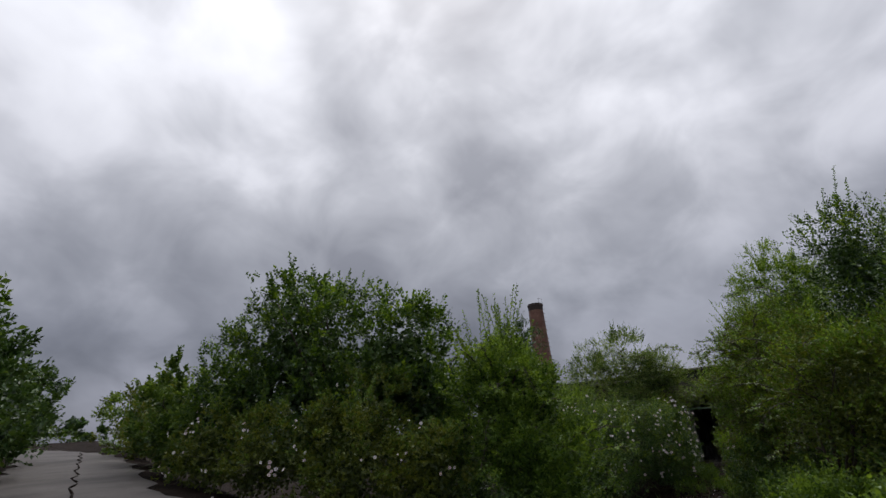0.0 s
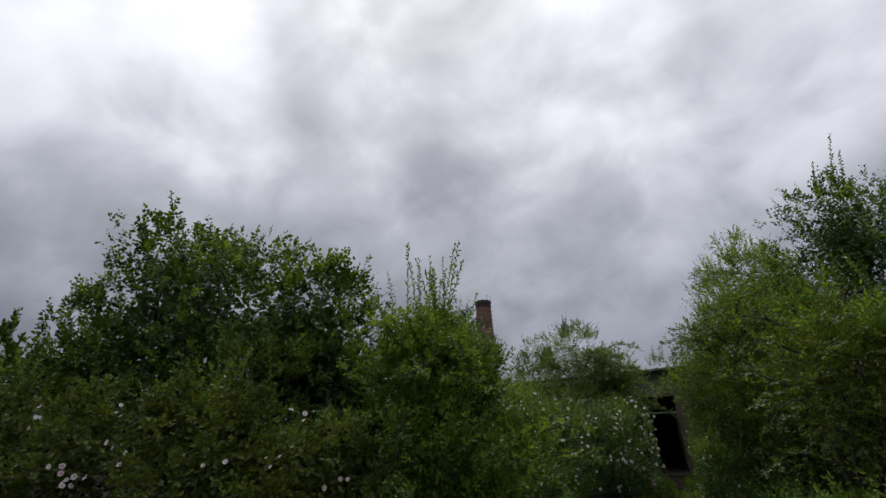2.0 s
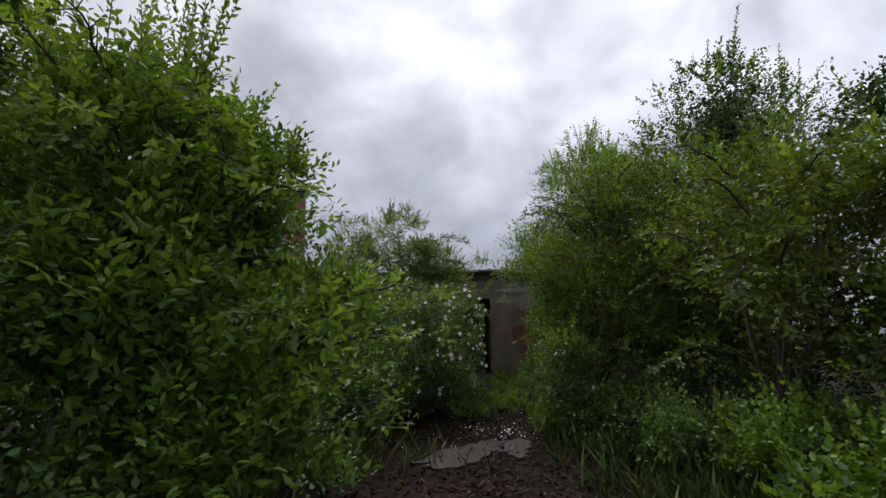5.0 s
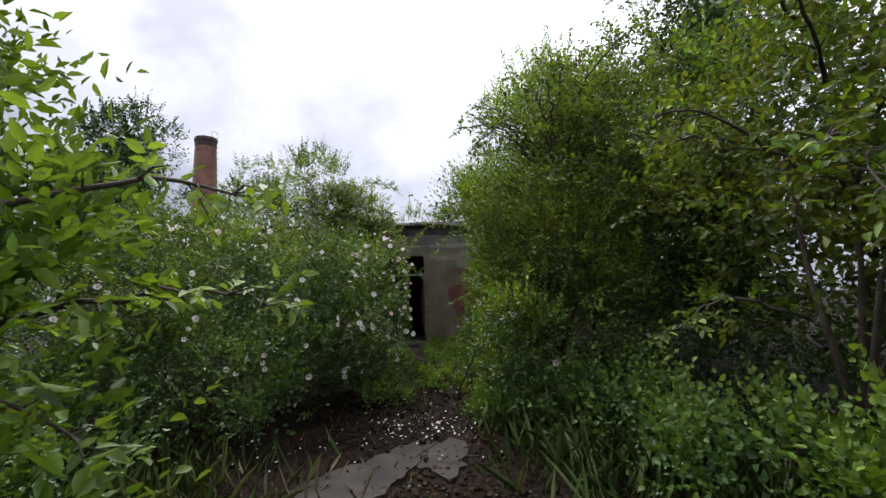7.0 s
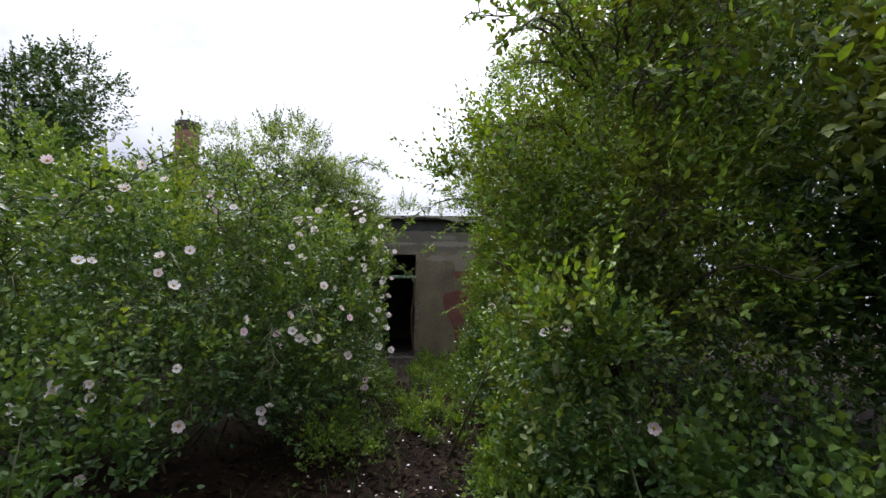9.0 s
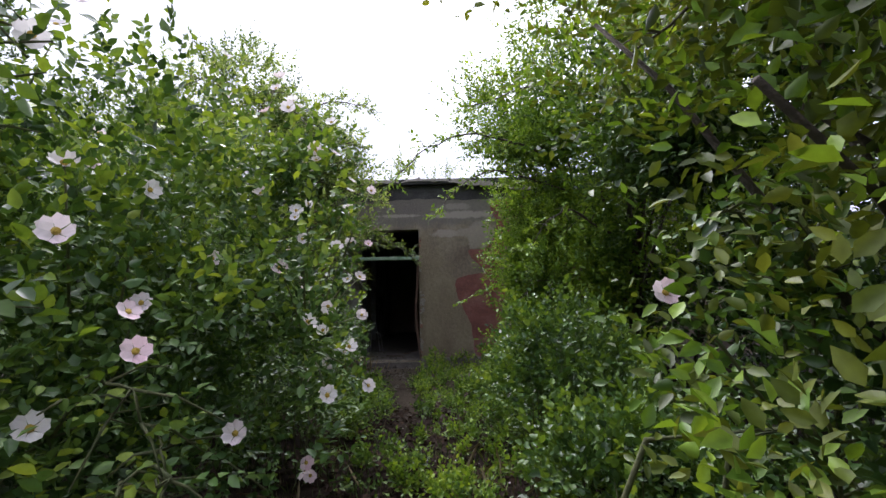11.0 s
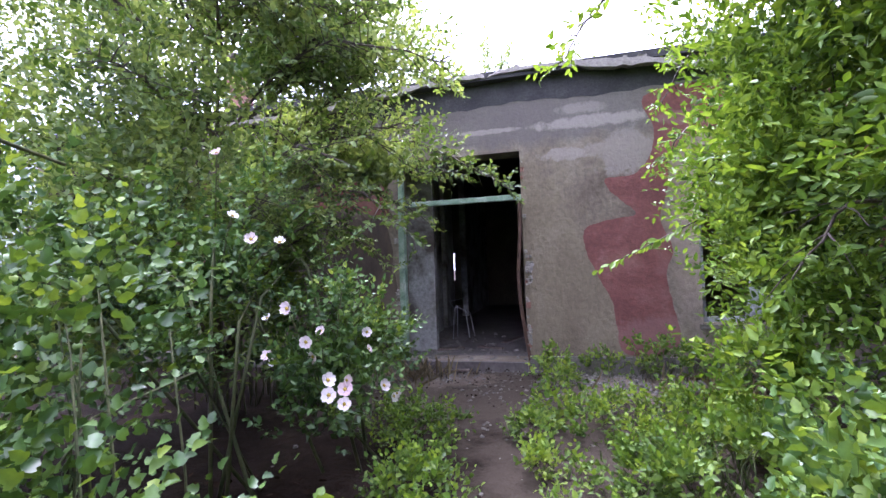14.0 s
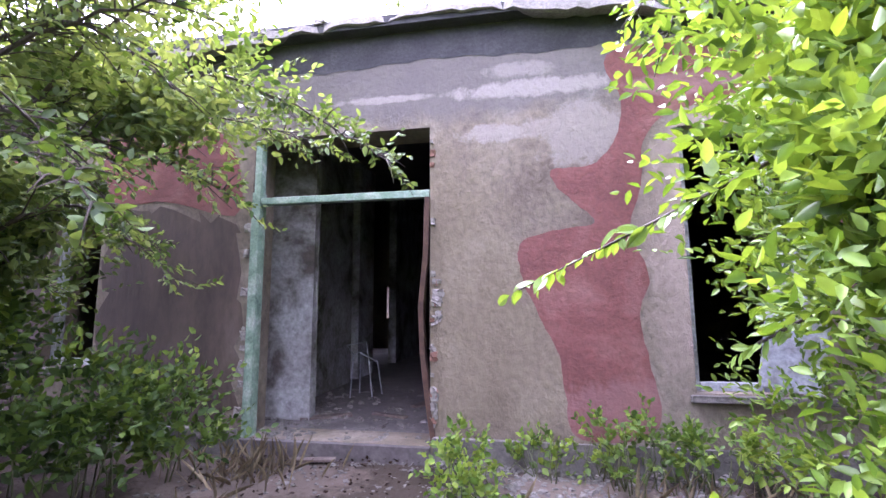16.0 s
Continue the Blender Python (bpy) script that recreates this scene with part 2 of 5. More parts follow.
def stain(mat, spots, colour, wobble=0.5, scale=5.0, level=False):
    """Stains and tone patches with ragged soft edges on a wall along x, or on level ground: (x, z or y, half width,
    half height, strength).
    """
    n, k = mat.node_tree.nodes, mat.node_tree.links
    b = [q for q in n if q.type == "BSDF_PRINCIPLED"][0]
    under = b.inputs["Base Color"].links[0].from_socket
    t = n.new("ShaderNodeTexCoord")
    noise = add(n, "ShaderNodeTexNoise", Scale=scale, Detail=6.0, Roughness=0.7)
    k.new(t.outputs["Object"], noise.inputs["Vector"])
    total = None
    for x, z, w, h, strength in spots:
        mp = n.new("ShaderNodeMapping")
        mp.inputs["Location"].default_value = (-x / w, -z / h, 0) if level else (-x / w, 0, -z / h)
        mp.inputs["Scale"].default_value = (1 / w, 1 / h, 0) if level else (1 / w, 0, 1 / h)
        k.new(t.outputs["Object"], mp.inputs[0])
        far = add(n, "ShaderNodeVectorMath", operation="LENGTH")
        k.new(mp.outputs[0], far.inputs[0])
        rag = add(n, "ShaderNodeMath", operation="MULTIPLY_ADD")
        k.new(noise.outputs["Fac"], rag.inputs[0]); rag.inputs[1].default_value = wobble * 3
        k.new(far.outputs["Value"], rag.inputs[2])
        fade = add(n, "ShaderNodeMapRange")
        k.new(rag.outputs[0], fade.inputs[0])
        for q, v in zip((1, 2, 3, 4), (0.72 + wobble * 1.5, 1.08 + wobble * 1.5, strength, 0.0)):
            fade.inputs[q].default_value = v
        if total is None:
            total = fade.outputs[0]
        else:
            m = add(n, "ShaderNodeMath", operation="MAXIMUM")
            k.new(total, m.inputs[0]); k.new(fade.outputs[0], m.inputs[1])
            total = m.outputs[0]
    mx = add(n, "ShaderNodeMix", data_type="RGBA", blend_type="MIX")
    k.new(total, mx.inputs[0]); k.new(under, mx.inputs[6])
    mx.inputs[7].default_value = (*colour, 1)
    k.new(mx.outputs[2], b.inputs["Base Color"])


# a darker grey tone along the top of the wall
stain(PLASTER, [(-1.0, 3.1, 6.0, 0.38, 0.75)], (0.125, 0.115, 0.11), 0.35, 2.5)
stain(PLASTER, [(0.1, 1.2, 0.7, 1.3, 0.35), (0.7, 0.9, 0.5, 0.9, 0.3)], (0.2, 0.165, 0.095), 0.5, 3.0)
stain(PLASTER, [(0.9, 2.97, 0.75, 0.075, 0.8), (-0.4, 2.97, 0.45, 0.035, 0.7), (1.25, 2.55, 0.34, 0.3, 0.55), (0.55, 2.6, 0.32, 0.08, 0.7), (0.75, 3.14, 0.3, 0.07, 0.5), (0.95, 2.62, 0.3, 0.09, 0.5)], (0.3, 0.272, 0.24), 0.75, 7.0)
stain(PLASTER, [(2.35, 1.6, 0.72, 1.35, 0.8)], (0.36, 0.29, 0.235), 0.3, 3.0)
stain(REDPAINT, [(2.1, 2.9, 0.6, 0.1, 0.5), (1.5, 0.4, 0.5, 0.25, 0.35)], (0.28, 0.17, 0.16), 0.6, 5.0)
LIME = surface("bleached_lime_streaks", [(0.3, (0.2, 0.18, 0.155)), (0.6, (0.27, 0.25, 0.22)), (0.8, (0.35, 0.33, 0.3))], 4, (0.85, 1.0), 0.7, 12)
# damp plaster with the bushes' shade worked into its brown
DAMP_SHADE = surface("damp_shaded_plaster", [(0.3, (0.045, 0.032, 0.024)), (0.55, (0.085, 0.061, 0.046)), (0.75, (0.135, 0.105, 0.08))], 1.6, (0.75, 0.95), 0.9, 10, streak=0.6, bump_dist=0.014, grain=(0.75, 1.15))
# dark plaster with the eave's shade in its colour; roof and ceiling share it
SHADE_DARK = surface("shade_dark_plaster", [(0.3, (0.028, 0.027, 0.03)), (0.6, (0.055, 0.053, 0.055)), (0.8, (0.1, 0.094, 0.09))], 3, (0.8, 0.98), 0.7, 12)
CONCRETE = surface("weathered_concrete", [(0.3, (0.085, 0.078, 0.068)), (0.55, (0.16, 0.148, 0.13)), (0.8, (0.27, 0.25, 0.22))], 3.5, (0.75, 0.98), 0.8, 10)
WHITEWASH = surface("flaking_whitewash", [(0.36, (0.09, 0.075, 0.065)), (0.48, (0.24, 0.23, 0.22)), (0.7, (0.42, 0.42, 0.42))], 2.4, (0.8, 1.0), 0.6, 9)
FLOORDUST = surface("dusty_concrete_floor", [(0.3, (0.07, 0.06, 0.055)), (0.55, (0.12, 0.105, 0.097)), (0.8, (0.19, 0.17, 0.16))], 2.5, (0.6, 0.9), 0.6, 9)
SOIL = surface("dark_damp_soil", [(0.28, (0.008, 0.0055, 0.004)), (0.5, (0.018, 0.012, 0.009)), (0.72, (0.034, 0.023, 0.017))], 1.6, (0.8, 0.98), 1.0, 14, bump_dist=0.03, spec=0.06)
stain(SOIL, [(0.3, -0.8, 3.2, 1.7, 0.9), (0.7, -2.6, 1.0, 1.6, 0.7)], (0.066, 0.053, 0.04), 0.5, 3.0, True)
stain(SOIL, [(-1.2, -0.6, 0.9, 0.5, 0.6), (0.9, -0.9, 0.7, 0.3, 0.8), (1.2, -0.4, 1.0, 0.3, 0.7)], (0.17, 0.138, 0.11), 0.5, 9.0, True)
ROAD = surface("worn_concrete_road", [(0.3, (0.05, 0.042, 0.038)), (0.5, (0.085, 0.072, 0.064)), (0.75, (0.125, 0.11, 0.1))], 0.8, (0.55, 0.9), 0.5, 18)
WETSLAB = surface("wet_concrete", [(0.3, (0.02, 0.015, 0.012)), (0.5, (0.036, 0.029, 0.024)), (0.75, (0.068, 0.057, 0.048))], 3.2, (0.5, 0.9), 0.5, 12, spec=0.15)
BRICK = surface("old_red_brick", [(0.3, (0.14, 0.07, 0.05)), (0.55, (0.24, 0.125, 0.09)), (0.8, (0.33, 0.2, 0.15))], 1.4, (0.8, 0.98), 0.6, 16)
SOOTBRICK = surface("sooty_brick", [(0.3, (0.03, 0.022, 0.02)), (0.6, (0.07, 0.05, 0.042)), (0.8, (0.11, 0.08, 0.065))], 3)
GREENPAINT = surface("peeling_green_paint", [(0.3, (0.1, 0.16, 0.11)), (0.5, (0.2, 0.3, 0.21)), (0.72, (0.42, 0.46, 0.39))], 7, (0.5, 0.85), 0.5, 7)
RUST = surface("rusty_iron", [(0.3, (0.04, 0.022, 0.016)), (0.6, (0.1, 0.055, 0.035)), (0.8, (0.17, 0.11, 0.08))], 12, (0.6, 0.95), 0.7, 6, 0.3)
WHITEPAINT = surface("chipped_white_paint", [(0.3, (0.22, 0.21, 0.2)), (0.55, (0.42, 0.44, 0.47)), (0.8, (0.58, 0.6, 0.63))], 6, (0.4, 0.7), 0.3, 6)
OLDWOOD = surface("weathered_wood", [(0.3, (0.06, 0.045, 0.035)), (0.6, (0.13, 0.1, 0.08)), (0.8, (0.22, 0.18, 0.15))], 8, (0.7, 0.95), 0.6, 6)

# ---- building helpers ----
def obj(name, me, mats, parent=None, label=""):
    ob = new(name, me)
    for m in mats if isinstance(mats, (list, tuple)) else [mats]:
        me.materials.append(m)
    if parent:
        ob.parent = parent
    if label:
        ob["label"] = label
    return ob


def part(name, bm, mat, parent=None, label="", smooth=False):
    """One mesh object from a bmesh, under a thing or a part."""
    me = bpy.data.meshes.new(name)
    bmesh.ops.recalc_face_normals(bm, faces=bm.faces)
    bm.to_mesh(me)
    bm.free()
    if smooth:
        for p in me.polygons:
            p.use_smooth = True
    return obj(name, me, mat, parent, label)


def thing(name, label, category, group="", at=(0, 0, 0), kind=""):
    e = new(name)
    e.location = at
    e.empty_display_size = 0.2
    return tagged(e, label, category, group, kind)


def add_box(bm, a, b, jag=0.0, cuts=0, rnd=None):
    """A box from corner a to corner b; jag: how far its points are knocked about."""
    old = set(bm.verts)
    vs = bmesh.ops.create_cube(bm, size=1)["verts"]
    for v in vs:
        v.co = [(p + q) / 2 + c * (q - p) for p, q, c in zip(a, b, v.co)]
    if cuts:
        es = list({e for v in vs for e in v.link_edges})
        bmesh.ops.subdivide_edges(bm, edges=es, cuts=cuts, use_grid_fill=True)
        vs = [v for v in bm.verts if v not in old]
    if jag:
        rnd = rnd or random
        for v in vs:
            v.co += Vector([rnd.uniform(-jag, jag) for _ in range(3)])
    return vs


def box(name, a, b, mat, parent=None, label="", bevel=0.0, jag=0.0, cuts=0):
    bm = bmesh.new()
    add_box(bm, a, b, jag, cuts)
    if bevel:
        bmesh.ops.bevel(bm, geom=bm.edges[:], offset=bevel, segments=2, affect="EDGES", profile=0.6)
    return part(name, bm, mat, parent, label)


def tube_data(points, radii, sides=6):
    """Vertices and faces of a tapered tube along points."""
    pts = [Vector(p) for p in points]
    vs, fs = [], []
    for i, p in enumerate(pts):
        d = (pts[min(i + 1, len(pts) - 1)] - pts[max(i - 1, 0)]).normalized()
        u = d.orthogonal().normalized()
        w = d.cross(u)
        for s in range(sides):
            a = 2 * math.pi * s / sides
            vs.append(p + (u * math.cos(a) + w * math.sin(a)) * radii[i])
    for i in range(len(pts) - 1):
        for s in range(sides):
            a, b = i * sides + s, i * sides + (s + 1) % sides
            fs.append((a, b, b + sides, a + sides))
    fs.append(tuple(range(sides))[::-1])
    fs.append(tuple(range((len(pts) - 1) * sides, len(pts) * sides)))
    return vs, fs


def tubes(name, runs, mat, parent=None, label="", sides=6):
    vs, fs = [], []
    for pts, rad in runs:
        v, f = tube_data(pts, rad, sides)
        o = len(vs)
        vs += v
        fs += [tuple(i + o for i in q) for q in f]
    me = bpy.data.meshes.new(name)
    me.from_pydata([tuple(v) for v in vs], [], fs)
    for p in me.polygons:
        p.use_smooth = True
    return obj(name, me, mat, parent, label)


# ---- the lie of the land ----
ROAD_AT, ROAD_WAY = np.array([3.6, -21.9]), np.array([-0.966, 0.259])
ROAD_SIDE = np.array([0.259, 0.966])
TRACK = np.array([[4.2, -23.5], [2.5, -19.9], [1.8, -17.6], [0.85, -15.9], [0.92, -13.4], [0.9, -12.0], [0.74, -9.2], [0.67, -7.4], [0.58, -6.4],
                  [0.37, -5.1], [0.34, -4.65], [0.5, -4.2], [0.76, -3.66], [0.78, -3.4]])


def land(x, y):
    """Height of the ground: level by the house, rising to the road, which climbs away."""
    x, y = np.asarray(x, float), np.asarray(y, float)
    a = (x - ROAD_AT[0]) * ROAD_WAY[0] + (y - ROAD_AT[1]) * ROAD_WAY[1]
    q = (x - ROAD_AT[0]) * ROAD_SIDE[0] + (y - ROAD_AT[1]) * ROAD_SIDE[1]
    s = np.clip((6.0 - q) / 4.5, 0, 1)
    s = s * s * (3 - 2 * s)
    return s * (0.5 + 0.05 * np.clip(a, 0, 60)) + 0.025 * np.sin(1.7 * x + 0.6 * y) * np.sin(1.3 * y - 0.4 * x)


def off_track(x, y):
    """How far a spot lies from the trodden line."""
    best = np.full(np.shape(x), 99.0)
    p = np.stack([x, y], -1)
    for a, b in zip(TRACK[:-1], TRACK[1:]):
        d = b - a
        t = np.clip(((p - a) @ d) / (d @ d), 0, 1)
        best = np.minimum(best, np.linalg.norm(p - a - t[..., None] * d, axis=-1))
    return best


# ---- plants ----
def unit(v):
    return v / np.maximum(np.linalg.norm(v, axis=-1, keepdims=True), 1e-9)


def leaves(name, base, way, face, length, width, mat, parent=None, label="", fold=0.3, droop=0.15, lobed=False, plain=False):
    """Folded pointed leaves as one mesh; every leaf is an island of its own."""
    n = len(base)
    side = unit(np.cross(way, face))
    nor = np.cross(side, way)
    L, W = length[:, None], width[:, None]
    f = fold
    if plain:
        V = np.stack([base, base + way * L * 0.5 + side * W + nor * W * f, base + way * L - nor * L * droop, base + way * L * 0.5 - side * W + nor * W * f], 1)
        faces = np.array([[0, 1, 2], [0, 2, 3]])
    elif lobed:
        rows = [(0.0, 0.0), (0.08, 0.62), (0.3, 1.0), (0.42, 0.62), (0.66, 0.72), (1.0, 0.0)]
        k = 6
        pts = [base]
        for a, w in rows[1:-1]:
            pts.append(base + way * L * a + side * W * w + nor * W * w * f)
        pts.append(base + way * L - nor * L * droop)
        for a, w in rows[-2:0:-1]:
            pts.append(base + way * L * a - side * W * w + nor * W * w * f)
        V = np.stack(pts, 1)
        faces = np.array([[0, 1, 2, 3, 4, 5], [0, 5, 6, 7, 8, 9]])
    else:
        V = np.stack([base, base + way * L * 0.32 + side * W * 0.92 + nor * W * f, base + way * L * 0.68 + side * W * 0.75 + nor * (W * f * 0.8 - L * droop * 0.4),
                      base + way * L - nor * L * droop, base + way * L * 0.68 - side * W * 0.75 + nor * (W * f * 0.8 - L * droop * 0.4),
                      base + way * L * 0.32 - side * W * 0.92 + nor * W * f], 1)
        faces = np.array([[0, 1, 2, 3], [0, 3, 4, 5]])
    c, m = V.shape[1], faces.shape[1]
    me = bpy.data.meshes.new(name)
    me.vertices.add(n * c)
    me.vertices.foreach_set("co", V.reshape(-1).astype(np.float32))
    me.loops.add(n * 2 * m)
    me.polygons.add(n * 2)
    idx = (np.arange(n) * c)[:, None, None] + faces[None]
    me.loops.foreach_set("vertex_index", idx.reshape(-1).astype(np.int32))
    me.polygons.foreach_set("loop_start", (np.arange(n * 2) * m).astype(np.int32))
    me.update(calc_edges=True)
    return obj(name, me, mat, parent, label)


def sprays(rng, root, way, reach, per, size, spread=0.8, up=0.35):
    """Leaves set alternately along short flat shoots: bases, ways, faces and sizes."""
    n = len(root)
    t = (np.arange(per) + 0.6) / per
    base = root[:, None] + way[:, None] * (reach[:, None, None] * t[None, :, None])
    top = unit(np.array([0, 0, 1.0]) + rng.normal(size=(n, 3)) * 0.45)
    side = unit(np.cross(way, top))
    flat = unit(np.cross(side, way))
    hand = np.where(np.arange(per) % 2, 1.0, -1.0)[None, :, None]
    out = spread * (1.0 - 0.65 * (t > 0.85))[None, :, None]
    d = unit(way[:, None] * 0.7 + side[:, None] * hand * out + rng.normal(size=(n, per, 3)) * 0.42 + np.array([0, 0, up * 0.25]))
    face = unit(flat[:, None] + rng.normal(size=(n, per, 3)) * 0.55)
    s = size * rng.uniform(0.6, 1.2, size=(n, per)) * (1.08 - 0.3 * t[None])
    return base.reshape(-1, 3), d.reshape(-1, 3), face.reshape(-1, 3), s.reshape(-1)


def crown_points(rng, lobes, clump, count, hollow=0.5, squash=0.0):
    """Places and outward ways of clumps over the shells of the lobes, uneven, with gaps."""
    lob = np.array(lobes, float)
    area = (lob[:, 3] * lob[:, 4] * lob[:, 5]) ** (2 / 3)
    which = rng.choice(len(lob), size=count, p=area / area.sum())
    c, r = lob[which, :3], lob[which, 3:6]
    u = unit(rng.normal(size=(count, 3)))
    u[:, 2] = np.where(u[:, 2] < -0.6, -u[:, 2], u[:, 2])
    ph = rng.uniform(0, 6.28, size=(4, 3))
    w = c * 0.9 + u * r
    bump = sum(np.sin(w[:, i] * f + ph[j, i]) for j, f in enumerate((1.3, 2.3, 3.7, 5.1)) for i in range(3)) / 12
    far = rng.uniform(hollow, 1, size=count) ** 0.6 * (1 + 0.5 * bump)
    return c + u * r * far[:, None], unit(u / r * r.mean()), r


def free(B, low, keep_off, clear_top):
    """Which spots are above ground, off the trodden line and outside the house."""
    ok = (B[:, 2] > land(B[:, 0], B[:, 1]) + low) & ((off_track(B[:, 0], B[:, 1]) > keep_off) | (B[:, 2] > clear_top))
    return ok & ~((B[:, 1] > -0.12) & (B[:, 2] < 3.8) & (B[:, 0] > -8.2) & (B[:, 0] < 7.2) & (B[:, 1] < 9.2))


def grow(rng, lobes, count, size, slim=0.5, clump=0.35, per=7, reach=0.26, mat=LEAF_MID, fresh=None, fresh_part=0.0, parent=None,
         shoots=0, shoot_len=0.6, fill=0.3, fill_size=1.35, low=0.05, lobed=False, hollow=0.5, keep_off=0.42, name="crown", up=0.35, droop=0.15, clear_top=2.3, plain=False):
    """A crown of leaves in clumps of sprays, with long shoots that stand out of it."""
    n_sprays = count // per
    n_clumps = max(16, int(n_sprays / 15))
    P, U, R = crown_points(rng, lobes, clump, n_clumps, hollow)
    i = rng.integers(0, n_clumps, n_sprays)
    axis = unit(U * 0.7 + np.array([0, 0, 0.6]) + rng.normal(size=U.shape) * 0.3)
    # every clump is a cap that opens outwards and upwards, bare beneath
    v = unit(rng.normal(size=(n_sprays, 3)) + axis[i] * 0.55)
    wide = np.minimum(clump, 0.7 * R.min(1, keepdims=True)) * rng.uniform(0.4, 1.15, (n_clumps, 1))
    drawn = rng.uniform(0.55, 1.35, (n_clumps, 3))
    root = P[i] + v * drawn[i] * wide[i] * abs(rng.normal(0.62, 0.34, (n_sprays, 1)))
    way = unit(axis[i] * 0.55 + v * 0.75 + np.array([0, 0, up * 0.6]))
    sets = [sprays(rng, root, way, reach * rng.uniform(0.6, 1.4, n_sprays), per, size)]
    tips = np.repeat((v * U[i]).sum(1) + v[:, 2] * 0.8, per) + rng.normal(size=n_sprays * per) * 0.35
    runs = []
    if shoots:
        top = np.argsort(-(P[:, 2] + rng.normal(size=len(P)) * 0.5 + U[:, 2] * 1.2))[: max(shoots * 2, 4)]
        pick = rng.choice(top, size=shoots)
        sw = unit(U[pick] * 0.35 + np.array([0, 0, 1.0]) + rng.normal(size=(shoots, 3)) * 0.22)
        sl = shoot_len * rng.uniform(0.5, 1.25, shoots)
        sr = P[pick]
        many = int(14 + 14 * shoot_len)
        for _ in range(2):
            sets.append(sprays(rng, sr, sw, sl + clump * 0.7, many, size * 0.95, 0.6))
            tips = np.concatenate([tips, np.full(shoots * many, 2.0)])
        for a, w, l in zip(sr, sw, sl):
            runs.append(([a, a + w * (l + clump * 0.7) * 0.5, a + w * (l + clump * 0.7)], [0.006, 0.004, 0.002]))
    nf = int(count * fill)
    lob = np.array(lobes, float)
    wl = rng.integers(0, len(lob), nf)
    inner = lob[wl, :3] + unit(rng.normal(size=(nf, 3))) * lob[wl, 3:6] * rng.uniform(0.15, 0.66, (nf, 1))
    big = (inner, unit(rng.normal(size=(nf, 3))), unit(rng.normal(size=(nf, 3))), np.full(nf, size * fill_size))
    B, D, F, S = (np.concatenate([s[j] for s in sets]) for j in range(4))
    ok = free(B, low, keep_off, clear_top)
    B, D, F, S, tips = B[ok], D[ok], F[ok], S[ok], tips[ok]
    ok = free(big[0], low, keep_off + 0.6, 9.0)
    if ok.any():
        leaves("inner_leaves", *(q[ok] for q in big), big[3][ok] * slim * 0.5, mat, parent, "older leaves inside", plain=True)
    # outer, upper leaves get the fresh colour: young growth plus painted-in top light
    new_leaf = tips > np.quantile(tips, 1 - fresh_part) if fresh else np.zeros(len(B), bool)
    leaves(name, B[~new_leaf], D[~new_leaf], F[~new_leaf], S[~new_leaf], S[~new_leaf] * slim * 0.5, mat, parent, lobed=lobed, droop=droop, plain=plain)
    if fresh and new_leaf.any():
        leaves("young_leaves", B[new_leaf], D[new_leaf], F[new_leaf], S[new_leaf] * 1.05, S[new_leaf] * slim * 0.52, fresh, parent, "lighter fresh growth with lit tops painted in", lobed=lobed, droop=droop, plain=plain)
    if runs:
        tubes("new_growth", runs, CANE, parent, "thin upright new shoots", 4)["kind"] = "stuff"
    return P, U


def limbs(rng, foot, fork, ends, r0, parent, trunk=True, mat=BARK, r_end=0.008):
    """A bent trunk and limbs that reach into the crown."""
    foot, fork = np.array(foot, float), np.array(fork, float)
    if trunk:
        mid = (foot + fork) / 2 + rng.normal(size=3) * 0.06
        tubes("trunk", [([foot - (0, 0, 0.15), foot + (0, 0, 0.1), mid, fork], [r0 * 1.5, r0 * 1.15, r0 * 0.95, r0 * 0.8])], mat, parent, sides=9)
    for e in ends:
        e = np.array(e, float)
        start = foot + (fork - foot) * rng.uniform(0.45, 1.0)
        m1 = start + (e - start) * 0.35 + np.array([0, 0, 0.12]) * np.linalg.norm(e - start) + rng.normal(size=3) * 0.08
        m2 = start + (e - start) * 0.7 + np.array([0, 0, 0.1]) * np.linalg.norm(e - start) + rng.normal(size=3) * 0.1
        tubes("limb", [([start, m1, m2, e], [r0 * 0.55, r0 * 0.36, r0 * 0.2, r_end])], mat, parent, sides=6)


def woody(seed, name, label, category, foot, lobes, count, size, n_limbs=7, r0=0.07, fork_up=0.8, group="", **kw):
    """A tree or shrub standing at foot: trunk, limbs and crown."""
    rng = np.random.default_rng(seed)
    z = float(land(foot[0], foot[1]))
    e = thing(name, label, category, group)
    P, U = grow(rng, lobes, count, size, parent=e, **kw)
    pick = rng.choice(len(P), size=min(n_limbs, len(P)), replace=False)
    ok = [p for p in P[pick] if p[2] > z + 0.3 and (off_track(p[0], p[1]) > 0.45 or p[2] > 2.4) and not (p[1] > -0.2 and p[2] < 3.8)
          and (math.hypot(p[0] - foot[0], p[1] - foot[1]) < 1.3 or p[2] > 3.0)]
    limbs(rng, (foot[0], foot[1], z), (foot[0] + rng.normal() * 0.1, foot[1] + rng.normal() * 0.1, z + fork_up), ok, r0, e)
    return e, P, U


